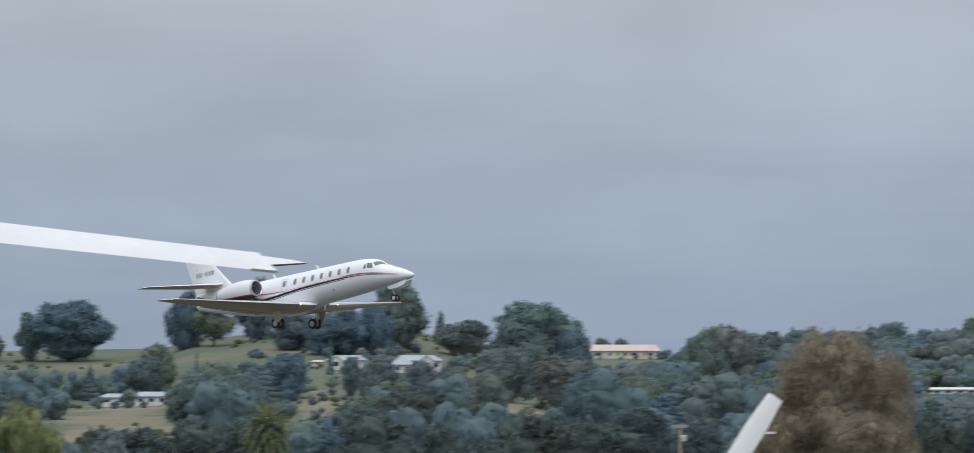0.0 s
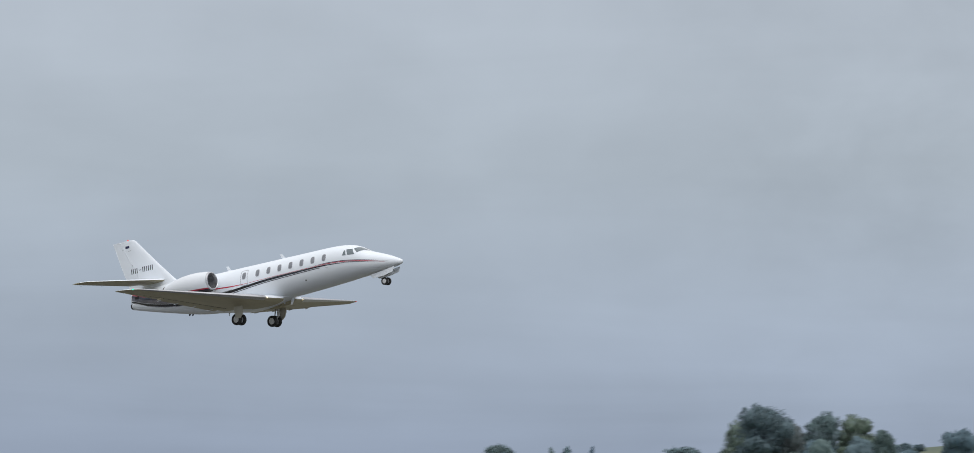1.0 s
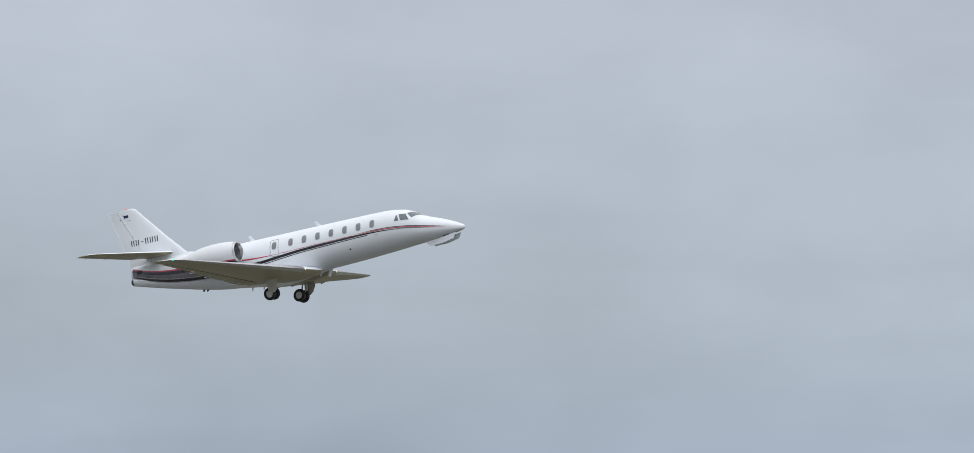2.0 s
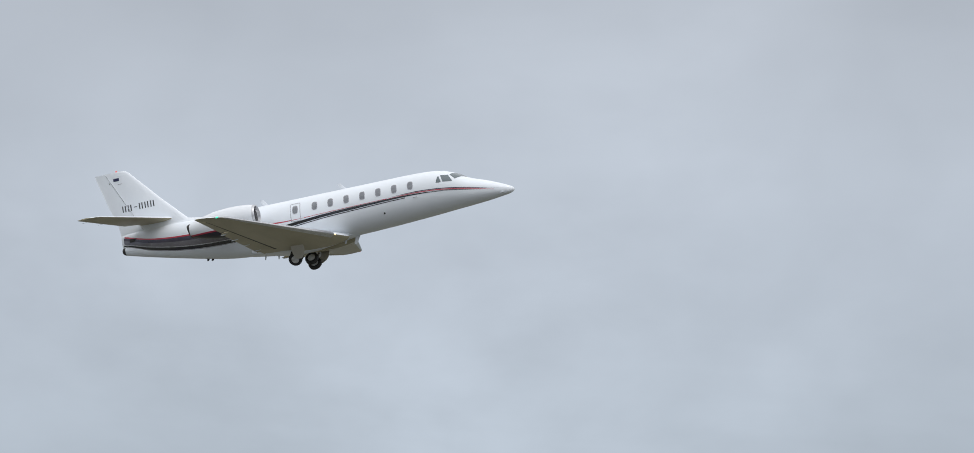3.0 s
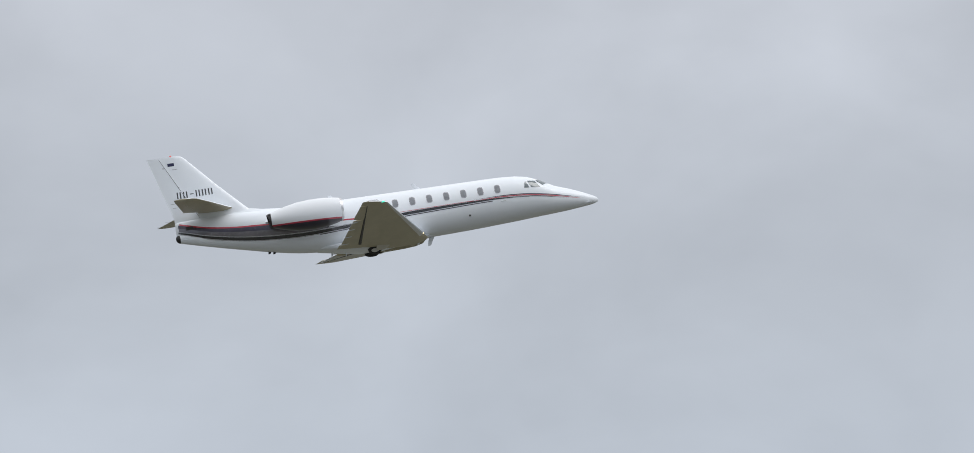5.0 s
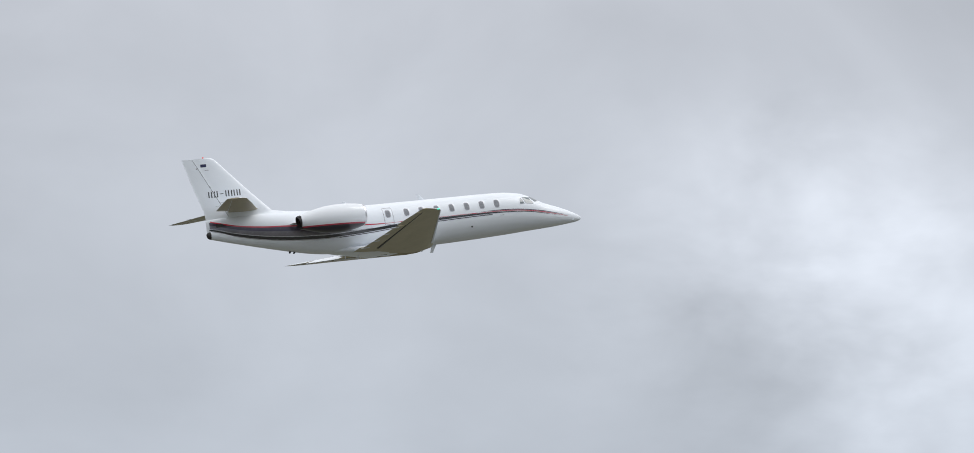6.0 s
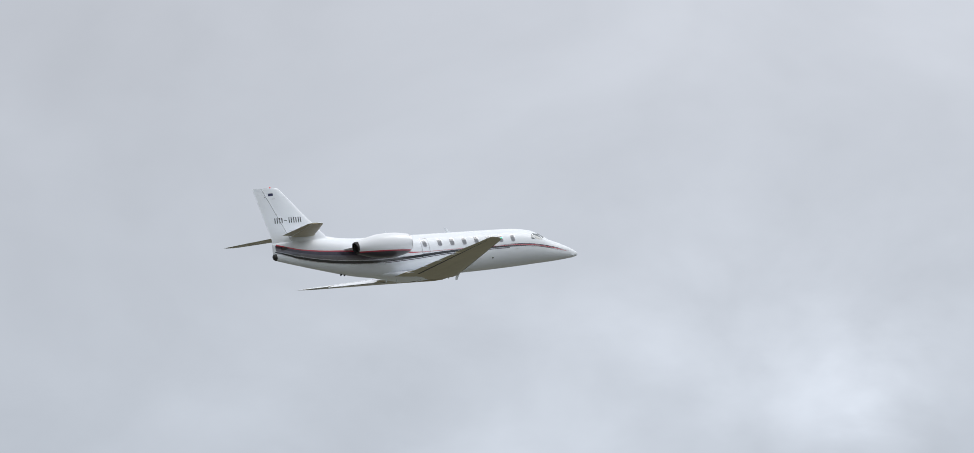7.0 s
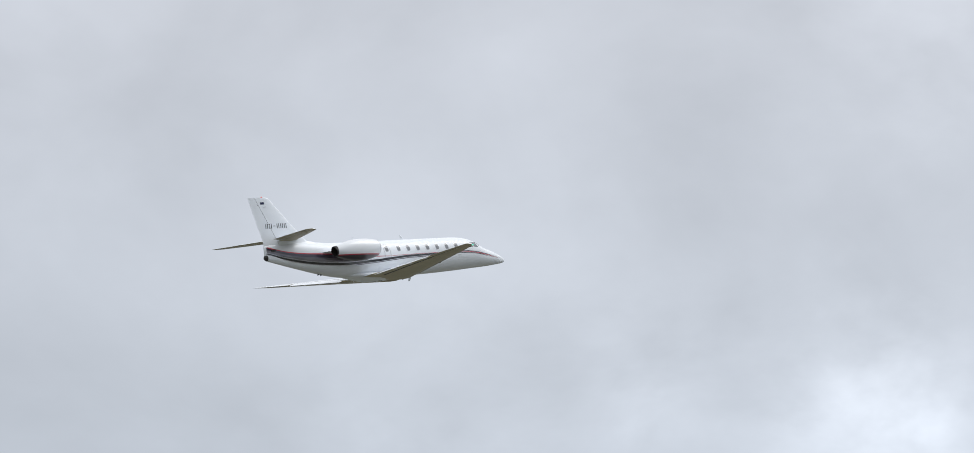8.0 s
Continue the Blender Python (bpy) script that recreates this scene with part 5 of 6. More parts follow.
FAR_RIDGE = [(2662, 496, 34, 2190, "conifer"), (2690, 512, 22, 2190, "conifer"), (2717, 512, 52, 2190, "broad"), (2760, 510, 50, 2190, "broad"), (2807, 497, 80, 2120, "broad"), (2937, 431, 104, 2100, "gum"),
    (2900, 455, 60, 2120, "gum"), (2980, 460, 60, 2110, "broad"), (3032, 441, 66, 2120, "gum"), (3092, 445, 62, 2120, "gum"), (3130, 470, 46, 2110, "broad"), (3169, 490, 26, 2140, "broad"),
    (3238, 479, 36, 2130, "conifer"), (3269, 470, 20, 2130, "conifer"), (3320, 500, 60, 2100, "broad")]
BIG = WILLOWS + WEST_RIDGE + WEST_SLOPE + MID_SLOPE + EAST_RIDGE + EAST_SLOPE + NEXT_HILL + FAR_RIDGE

# open slopes and roofs that stay clear: x0, x1, y0, y1
CLEAR = [(285, 425, 538, 594), (-120, 235, 566, 604), (160, 275, 628, 656), (78, 300, 655, 700), (536, 640, 545, 574), (630, 716, 568, 606), (498, 592, 570, 598), (494, 536, 618, 646), (806, 872, 626, 652),
         (938, 1066, 550, 590), (780, 830, 608, 625), (895, 925, 610, 636), (690, 790, 540, 570), (400, 500, 530, 560), (1486, 1580, 622, 642), (1612, 1745, 608, 662), (1735, 1800, 606, 650), (1395, 1430, 542, 556),
         (2070, 2210, 560, 640), (2240, 2340, 548, 580), (2376, 2455, 524, 560), (2630, 2800, 556, 650)]


def plant_all():
    rng = random.Random(21)
    for X, Y, w, d, kind in BIG:
        az = (X - 784) / F
        g = ground_height(az, d)
        h = max(3.0, (900 - Y) / F * d + 1.7 - g)
        if kind in ("gum", "dome", "broad") and h < w / F * d * .55:
            h = w / F * d * .55
            d = d - 1
        plant(kind, az, d, h, w / F * d, rng)
    # rows behind and before the house on the left-hand slope
    for X in range(-90, 250, 26):
        plant("wood", (X - 784) / F, rng.uniform(1820, 1900), rng.uniform(6.0, 8.0), rng.uniform(5.5, 9), rng)
    for X in list(range(-90, 95, 30)) + list(range(290, 420, 30)):
        plant("wood", (X - 784) / F, rng.uniform(1600, 1730), rng.uniform(5.5, 8.5), rng.uniform(6.0, 9.5), rng)
    for X, Y, w in ((207, 628, 30), (158, 632, 26), (278, 626, 34), (232, 646, 22), (186, 647, 20), (598, 580, 26), (655, 592, 24), (556, 584, 24), (714, 588, 22)):
        az, d = spot(X, 600 if Y < 600 else 656)
        d = min(d, 1900) - 12
        plant("wood", az, d, max(2.0, (900 - Y) / F * d + 1.7 - ground_height(az, d)), w / F * d, rng)
    for X, Y, w in ((950, 580, 26), (976, 586, 22), (1002, 582, 20), (1024, 585, 28), (1052, 580, 24), (1082, 574, 30), (930, 576, 28), (1100, 572, 26), (1120, 580, 30), (1072, 562, 20), (964, 592, 34), (990, 596, 30), (1012, 594, 36), (1040, 594, 30), (1066, 592, 34), (1092, 590, 30)):
        az = (X - 784) / F
        d = 2120 - (Y - 572) * 7
        plant("wood", az, d, max(1.6, (900 - Y) / F * d + 1.7 - ground_height(az, d)), w / F * d, rng)
    for k in range(110):
        X, d = rng.uniform(390, 790), rng.uniform(1540, 2060)
        w = rng.uniform(1.6, 4.2)
        plant("wood", (X - 784) / F, d, w * rng.uniform(.6, .95), w, rng)
    # trees round the houses further along, and on the next hill
    for X in range(1450, 1860, 21):
        az = (X - 784) / F
        far = spot(X, 634)[1]
        for back, lo, hi in ((70, 572, 588), (45, 584, 600), (22, 594, 608)):
            if 1590 < X < 1765 and back > 22 or X > 1765 and back > 45:
                continue
            d = far + back + rng.uniform(-8, 8)
            h = (900 - rng.uniform(lo, hi)) / F * d + 1.7 - ground_height(az, d)
            if h > .8:
                plant("green" if rng.random() < .13 else "wood", az + rng.uniform(-.0006, .0006), d, min(h, 13), rng.uniform(9, 15), rng)
        gap = not (1486 < X < 1580 or 1612 < X < 1800)
        near = 1466 < X < 1820
        for foot in (641, 647, 654, 662, 671, 682):
            up = foot - (662 if 1612 < X < 1745 else 649 if 1735 < X < 1800 else 636) + rng.uniform(-3, 2) if not gap else (rng.uniform(20, 40) if near else rng.uniform(32, 58))
            if up > 3:
                az, d = spot(X + rng.uniform(-6, 6), foot + rng.uniform(-2, 2))
                plant("green" if rng.random() < .07 else "wood", az, d, min(up, 58) / F * d, rng.uniform(3.5, 5.5) if near and gap else rng.uniform(6, 11), rng)
    for X, Y, w in ((1600, 578, 60), (1636, 565, 78), (1680, 584, 56), (1722, 568, 70), (1748, 592, 34)):
        az, d = (X - 784) / F, spot(X, 634)[1] + 62
        plant("green" if X in (1636, 1722, 1748) else "broad", az, d, (900 - Y) / F * d + 1.7 - ground_height(az, d), w / F * d, rng)
    for k in range(44):
        X, Y = (rng.uniform(1712, 1800), rng.uniform(638, 642)) if k < 22 else (rng.uniform(1616, 1735), rng.choice((648, 651, 657, 666, 668)))
        az, d = spot(X, Y)
        plant("wood", az, d, rng.uniform(.9, 1.9), rng.uniform(1.8, 3.4), rng)
    for X, Y, w in ((940, 566, 18), (966, 574, 12), (1000, 574, 18), (1024, 571, 14), (1047, 574, 16), (1064, 566, 22)):
        az, d = spot(X, 579)
        plant("wood", az, d, max(1.2, (900 - Y) / F * d + 1.7 - ground_height(az, d)), w / F * d, rng)
    for X in range(1105, 1245, 18):
        for foot in (655, 668, 682, 697, 712):
            az, d = spot(X + rng.uniform(-6, 6), foot + rng.uniform(-3, 3))
            plant("wood", az, d, rng.uniform(26, 46) / F * d, rng.uniform(6, 10), rng)
    for X in range(1200, 1490, 24):
        for foot in (574, 584, 595, 607, 620, 634):
            az, d = spot(X + rng.uniform(-6, 6), foot + rng.uniform(-3, 3))
            plant("wood", az, d, rng.uniform(24, 46) / F * d, rng.uniform(9, 14), rng)
    for X in range(2215, 2760, 11):
        for drop in (5, 11, 18, 26, 35, 45):
            if X > 2640 and drop > 12 or X < 2280 and drop > 26 or 2595 < X < 2722 and drop < 9:
                continue
            x = X + rng.uniform(-7, 7)
            az, d = spot(x, 900 - crest(x) * F + drop + rng.uniform(-2, 3))
            plant("green" if rng.random() < .05 else "wood", az, d, max(1.4, min(5.5, (drop - 2 + rng.uniform(-3, 4)) / F * d)), rng.uniform(3.5, 7), rng)
    for X in range(2690, 3340, 12):
        az = (X + rng.uniform(-6, 6) - 784) / F
        top = np.interp(X, [2690, 2760, 2850, 2900, 3000, 3100, 3200, 3340], [528, 520, 508, 488, 482, 486, 492, 505])
        for d, low in ((2180, 0), (2110, 10), (2060, 24)):
            if X < 2790 and low > 5:
                continue
            h = (900 - top - low - rng.uniform(0, 12)) / F * d + 1.7 - ground_height(az, d)
            if h > 1.0:
                plant("green" if rng.random() < .06 else "wood", az, d, min(h, 9), rng.uniform(5, 9), rng)
    for X in range(2596, 2730, 8):
        az, d = (X + rng.uniform(-4, 4) - 784) / F, rng.uniform(2088, 2098)
        plant("wood", az, d, max(1.2, (900 - 547 - rng.uniform(0, 5)) / F * d + 1.7 - ground_height(az, d)), rng.uniform(3, 6), rng)
    # the closed canopy along the ridge
    for X in range(1108, 2046, 21):
        top = np.interp(X, [1100, 1135, 1180, 1232, 1300, 1340, 1426, 1470, 1500, 1565, 1620, 1676, 1727, 1812, 1892, 1950, 1978, 2020, 2050],
                        [548, 530, 526, 535, 528, 533, 524, 545, 533, 515, 530, 511, 517, 528, 562, 560, 552, 585, 610])
        if 1392 < X < 1436:
            top = 556
        for low in (5, 20):
            az, d = (X + rng.uniform(-6, 6) - 784) / F, rng.uniform(2030, 2100) - low * 3
            h = (900 - top - low - rng.uniform(0, 10)) / F * d + 1.7 - ground_height(az, d)
            if h > 1.5:
                plant("broad" if rng.random() < .35 else "wood", az, d, h, rng.uniform(11, 17), rng)
    # wooded slopes
    tries = 0
    count = 0
    while count < 400 and tries < 14000:
        tries += 1
        X = rng.uniform(-260, 2080) if rng.random() < .82 else rng.uniform(2080, 3500)
        d = rng.uniform(1020, 2190)
        az = (X - 784) / F
        w = rng.uniform(6, 16)
        h = w * rng.uniform(.7, 1.05)
        g = ground_height(az, d)
        yb, yt = 900 - (g - 1.7) / d * F, 900 - (g + h - 1.7) / d * F
        ph = w / d * F / 2
        if yb > 800:
            continue
        if any(X + ph * .8 > a and X - ph * .8 < b and min(yb, e) - max(yt, c) > .3 * min(yb - yt, e - c) for a, b, c, e in CLEAR):
            continue
        over = 30 if (270 < X < 930 or 1090 < X < 2010 or 2550 < X < 3300) else 8
        if yt < 900 - crest(X) * F - over:
            continue
        plant(rng.choices(("wood", "green", "conifer", "belt"), (10, .7, .7, 9 if d < 1330 else 0))[0], az, d, h, w, rng)
        count += 1
    small = 0
    for k in range(9000):
        X, d = rng.uniform(-260, 2080), rng.uniform(1020, 2190)
        az, w = (X - 784) / F, rng.uniform(2.5, 6.5)
        h = w * rng.uniform(.6, 1.1)
        g = ground_height(az, d)
        yb, yt = 900 - (g - 1.7) / d * F, 900 - (g + h - 1.7) / d * F
        ph = w / d * F / 2
        if yb > 790 or any(X + ph > a and X - ph < b and yb > c + 3 and yt < e - 3 for a, b, c, e in CLEAR) or small >= 220:
            continue
        plant("wood", az, d, h, w, rng)
        small += 1
    # the belt along the airfield's edge
    X = 225
    while X < 2120:
        w = rng.uniform(8, 13)
        d = rng.uniform(830, 960)
        top = rng.uniform(662, 700) if X < 1700 else rng.uniform(690, 720)
        if 80 < X < 300:
            top = rng.uniform(700, 725)
        az = (X - 784) / F
        if not 345 < X < 515:
            plant(rng.choices(("belt", "broad", "conifer", "green"), (10, 1.2, 1.0, .3))[0], az, d, (900 - top) / F * d + 1.7 - ground_height(az, d), w, rng)
        X += w / d * F * rng.uniform(.55, .9)
    for k in range(14):
        X = rng.uniform(2850, 3500)
        az, d = (X - 784) / F, rng.uniform(900, 1500)
        plant("broad", az, d, rng.uniform(8, 12), rng.uniform(8, 13), rng)
    # the rest of the wood, past counting
    vs, fs, ns, tints, n = [], [], [], [], 0
    for k, (proto, m) in enumerate(SPARE):
        co, soft, quads, (nv, nf) = SOFT[proto.name]
        a = np.array(m)
        leafy = co[nv:].reshape(-1, 4, 3)[k % 3::3]
        mid = leafy.mean(axis=1, keepdims=True)
        co = np.concatenate([co[:nv], (mid + (leafy - mid) * 1.45).reshape(-1, 3)])
        soft = np.concatenate([soft[:nv], soft[nv:].reshape(-1, 4, 3)[k % 3::3].reshape(-1, 3)])
        vs.append(co @ a[:3, :3].T + a[:3, 3])
        ns.append(soft @ (a[:3, :3] / np.linalg.norm(a[:3, :3], axis=0)).T)
        fs.append(np.concatenate([quads[:nf], np.arange(nv, len(co)).reshape(-1, 4)]) + n)
        tints.append(np.full(len(co), rng.random()))
        n += len(co)
    wood = Crown()
    wood.verts, wood.faces, wood.normals = np.concatenate(vs).tolist(), np.concatenate(fs).tolist(), np.concatenate(ns).tolist()
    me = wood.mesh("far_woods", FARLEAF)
    me.attributes.new("tint", "FLOAT", "POINT").data.foreach_set("value", np.concatenate(tints))
    tagged(new("far_woods", me), "dense blue-green woodland covering the far slopes", "woods", kind="stuff")
    for kind, obs in PROTO.items():
        for ob in obs:
            if ob.name not in USED:
                for o in (*ob.children_recursive, ob):
                    bpy.data.objects.remove(o)


plant_all()


def scrub():
    """Low bushes over the slopes, past counting."""
    rng = random.Random(5)
    cr = Crown()
    n = 0
    while n < 1100:
        X, d = rng.uniform(-300, 2150) if n < 1250 else rng.uniform(2150, 3500), rng.uniform(1050, 2190)
        az = (X - 784) / F
        p = stand(az, d)
        if noise.noise((p.x / 60, p.y / 60, 5.0)) < -.05:
            continue
        r = rng.uniform(.5, 1.7)
        cr.core((p.x, p.y, p.z + r * .2), (r * .75, r * .75, r * .55), 4, 7, n * .7)
        for _ in range(5):
            a = rng.uniform(0, 6.28)
            cr.clump(rng, (p.x + r * .45 * math.cos(a), p.y + r * .45 * math.sin(a), p.z + r * .4), (p.x, p.y, p.z), r * .6, 14, .26 * r ** .5)
        n += 1
    tagged(new("hillside_scrub", cr.mesh("hillside_scrub", SHRUB)), "low scrub bushes scattered over the grassy slopes", "bushes", kind="stuff")


scrub()

# ---- houses on the hill ----


def house(X0, X1, Ytop, Ybase, wall, roof, label, name="house", storeys=1, hip=.25, panes=5, deep=7.0, d=None, turn=0.0, bays=None, gables=(), low=.60):
    """A house that spans X0 to X1, its ridge at Ytop and its foot at Ybase, on the slope."""
    X = (X0 + X1) / 2
    az, dist = spot(X, Ybase)
    d = d or dist
    w = (X1 - X0) / F * d
    h = (Ybase - Ytop) / F * d
    base = Vector((d * math.sin(az), d * math.cos(az), (900 - Ybase) / F * d + 1.7))
    g = ground_height(az, d)
    root = tagged(new(name), label, "house")
    root.matrix_basis = Matrix.Translation(base) @ Matrix.Rotation(-az + radians(turn), 4, "Z")
    eave = h * (low if storeys == 1 else .74)
    hw, hd = w / 2, deep / 2
    bm = bmesh.new()
    box(bm, (-hw, -hd, min(-1.0, g - base.z - 1.2)), (hw, hd, eave))
    body = part("wall", bm, wall, root, smooth=False)
    bm = bmesh.new()
    o = .45
    low = [(-hw - o, -hd - o, eave - .05), (hw + o, -hd - o, eave - .05), (hw + o, hd + o, eave - .05), (-hw - o, hd + o, eave - .05)]
    up = [(-hw - o, -hd - o, eave + .12), (hw + o, -hd - o, eave + .12), (hw + o, hd + o, eave + .12), (-hw - o, hd + o, eave + .12)]
    ra, rb = (-hw - o + w * hip, 0, h), (hw + o - w * hip, 0, h)
    vl, vu = [bm.verts.new(p) for p in low], [bm.verts.new(p) for p in up]
    va, vb = bm.verts.new(ra), bm.verts.new(rb)
    bm.faces.new(list(reversed(vl)))
    for k in range(4):
        bm.faces.new((vl[k], vl[(k + 1) % 4], vu[(k + 1) % 4], vu[k]))
    bm.faces.new((vu[0], vu[1], vb, va))
    bm.faces.new((vu[1], vu[2], vb))
    bm.faces.new((vu[2], vu[3], va, vb))
    bm.faces.new((vu[3], vu[0], va))
    part("roof", bm, roof, root, smooth=False)
    for gx, gw in gables:
        x, ww, y0 = -hw + w * gx, w * gw / 2, -hd - 1.3
        peak = min(h * .98, eave + ww * .75)
        bm = bmesh.new()
        rows = [[bm.verts.new((x + sx, y, z)) for sx, z in ((-ww, -1.0), (ww, -1.0), (ww, eave), (0, peak - .08), (-ww, eave))] for y in (y0, -hd + 2.0)]
        bm.faces.new(rows[0])
        bm.faces.new(list(reversed(rows[1])))
        for k in range(5):
            bm.faces.new((rows[0][k], rows[1][k], rows[1][(k + 1) % 5], rows[0][(k + 1) % 5]))
        bmesh.ops.recalc_face_normals(bm, faces=bm.faces)
        front = part("gable", bm, wall, root, smooth=False)
        for sg in (-1, 1):
            bm = bmesh.new()
            slope = (peak - eave) / ww
            e = ww + .35
            pts = [(x, peak), (x + sg * e, peak - slope * e), (x + sg * e, peak - slope * e + .14), (x, peak + .14)]
            rows = [[bm.verts.new((px, y, pz)) for px, pz in pts] for y in (y0 - .3, -hd + 2.4)]
            bm.faces.new(rows[0])
            bm.faces.new(list(reversed(rows[1])))
            for k in range(4):
                bm.faces.new((rows[0][k], rows[1][k], rows[1][(k + 1) % 4], rows[0][(k + 1) % 4]))
            bmesh.ops.recalc_face_normals(bm, faces=bm.faces)
            part("gable_roof", bm, roof, front, smooth=False)
        bm = bmesh.new()
        box(bm, (x - ww * .5, y0 - .02, eave * .3), (x + ww * .5, y0 + .05, eave * .8))
        part("window", bm, WINGLASS, root, smooth=False)
    for s in range(storeys):
        z0 = eave * (s + .28) / storeys
        z1 = eave * (s + .80) / storeys
        for cx, cw in bays or [((k + .5) / panes, min(1.6, w / panes * .62) / w) for k in range(panes)]:
            x = -hw + w * cx
            ww = w * cw / 2
            bm = bmesh.new()
            box(bm, (x - ww, -hd - .06, z0), (x + ww, -hd + .05, z1))
            fr = part("window", bm, WHITEWALL, root, smooth=False)
            bm = bmesh.new()
            box(bm, (x - ww + .1, -hd - .075, z0 + .1), (x + ww - .1, -hd - .05, z1 - .08))
            part("pane", bm, WINGLASS, fr, smooth=False)
    return root


house(943, 1061, 555, 577, PLASTER, TANROOF, "long cream bungalow with a pinkish tan roof", hip=.07, deep=8, low=.5, bays=[(.05, .03), (.17, .10), (.33, .045), (.44, .03), (.535, .06), (.66, .10), (.80, .035), (.88, .08), (.965, .02)])
house(640, 706, 572, 596, WHITEWALL, GREYROOF, "white house with a blue-grey roof on the slope", panes=4, hip=.12, turn=12, gables=[(.62, .34)])
house(632, 664, 580, 600, WHITEWALL, GREYROOF, "white side wing with a blue-grey roof", panes=2, hip=.2, deep=5)
house(532, 586, 572, 594, WHITEWALL, GREYROOF, "white gabled house among bushes", panes=3, hip=.15, turn=-15, gables=[(.3, .36)])
house(502, 520, 580, 588, WHITEWALL, WHITEWALL, "small white shed with a pale roof", name="shed", panes=1, deep=4)
house(218, 270, 631, 652, WHITEWALL, GREYROOF, "white house with a pale blue roof behind trees", panes=3, hip=.2)
house(162, 206, 634, 652, WHITEWALL, GREYROOF, "white house wing half hidden by trees", panes=2, hip=.3)
house(1404, 1428, 545, 553, WHITEWALL, GREYROOF, "small pale house on the ridge", panes=2)
house(1498, 1572, 624, 636, WHITEWALL, WHITEWALL, "long low building with a white metal roof", panes=4, hip=.03)
house(1621, 1710, 614, 634, WHITEWALL, PLUMROOF, "house with a purple-brown roof", panes=5, hip=.12, gables=[(.80, .30)])
house(1735, 1777, 610, 633, WHITEWALL, SLATEROOF, "two-storey house with a grey roof", panes=2, storeys=2)
house(2382, 2446, 531, 550, WHITEWALL, GREYROOF, "white two-storey house on the ridge", panes=5, storeys=2, hip=.12, gables=[(.22, .3), (.70, .26)])
house(2636, 2714, 534, 549, WHITEWALL, GREYROOF, "long white house with a pale blue roof", hip=.04, d=2110, bays=[(.08, .08), (.24, .12), (.40, .06), (.55, .14), (.74, .07), (.90, .10)])
house(2250, 2286, 559, 572, BROWNWALL, PLUMROOF, "brown house with a dark grey roof on the ridge", panes=3)
house(2286, 2330, 553, 569, ORANGEWALL, PLUMROOF, "orange-tan house with a dark roof and gables", panes=3, hip=.1, gables=[(.28, .3), (.72, .4)])
house(2607, 2634, 536, 549, BLUEWALL, GREYROOF, "pale blue end wing with a pale roof", panes=2, hip=.1, deep=9, d=2110)
house(783, 800, 612, 619, WHITEWALL, WHITEWALL, "small white garden shed on the slope", name="shed", panes=1, deep=4)
house(898, 912, 611, 618, WHITEWALL, WHITEWALL, "small white hut among trees", name="shed", panes=1, deep=4)
house(648, 660, 518, 530, WHITEWALL, TANROOF, "house under the tall tree with a red-brown roof", panes=1, deep=5)


def pergola(X0, X1, posts):
    az, d = spot((X0 + X1) / 2, 646)
    root = tagged(new("pergola"), "white garden pergola with square posts among bushes", "pergola", "pergolas beside the house")
    root.matrix_basis = Matrix.Translation(Vector((d * math.sin(az), d * math.cos(az), ground_height(az, d)))) @ Matrix.Rotation(-az, 4, "Z")
    w = (X1 - X0) / F * d
    for k in range(posts):
        for y in (-.9, .9):
            bm = bmesh.new()
            x = -w / 2 + .3 + (w - .6) * k / (posts - 1)
            box(bm, (x - .2, y - .2, -.3), (x + .2, y + .2, 1.72))
            part("post", bm, WHITEWALL, root, smooth=False)
    for y in (-.9, .9):
        bm = bmesh.new()
        box(bm, (-w / 2, y - .15, 1.7), (w / 2, y + .15, 2.02))
        part("beam", bm, WHITEWALL, root, smooth=False)
    for k in range(int(w / .6) + 1):
        bm = bmesh.new()
        x = -w / 2 + .15 + (w - .3) * k / int(w / .6)
        box(bm, (x - .05, -1.2, 2.0), (x + .05, 1.2, 2.16))
        part("rafter", bm, WHITEWALL, root, smooth=False)


pergola(1721, 1738, 3)
pergola(1755, 1781, 3)


def garden_wall(X0, X1, Yt, Yb, mat, label, posts):
    """A terrace wall on the slope, with a coping and piers."""
    az, d = spot((X0 + X1) / 2, Yb)
    root = tagged(new("retaining_wall"), label, "wall")
    root.matrix_basis = Matrix.Translation(Vector((d * math.sin(az), d * math.cos(az), ground_height(az, d)))) @ Matrix.Rotation(-az, 4, "Z")
    w, h = (X1 - X0) / F * d, (Yb - Yt) / F * d
    bm = bmesh.new()
    box(bm, (-w / 2, -.2, -.6), (w / 2, .2, h - .12))
    part("wall_face", bm, mat, root, smooth=False)
    bm = bmesh.new()
    box(bm, (-w / 2 - .08, -.3, h - .12), (w / 2 + .08, .3, h))
    part("coping", bm, CONCRETE, root, smooth=False)
    for k in range(posts):
        bm = bmesh.new()
        x = -w / 2 + w * (k + .5) / posts
        box(bm, (x - .16, -.28, -.6), (x + .16, -.2, h - .12))
        part("pier", bm, mat, root, smooth=False)


# The first, dark wall stands in for the dark verandah under the house.
garden_wall(1634, 1715, 635, 644, BROWNWALL, "dark timber terrace wall below the brown-roofed house", 6)
garden_wall(1660, 1735, 649, 655, CONCRETE, "low weathered terrace wall on the slope", 5)
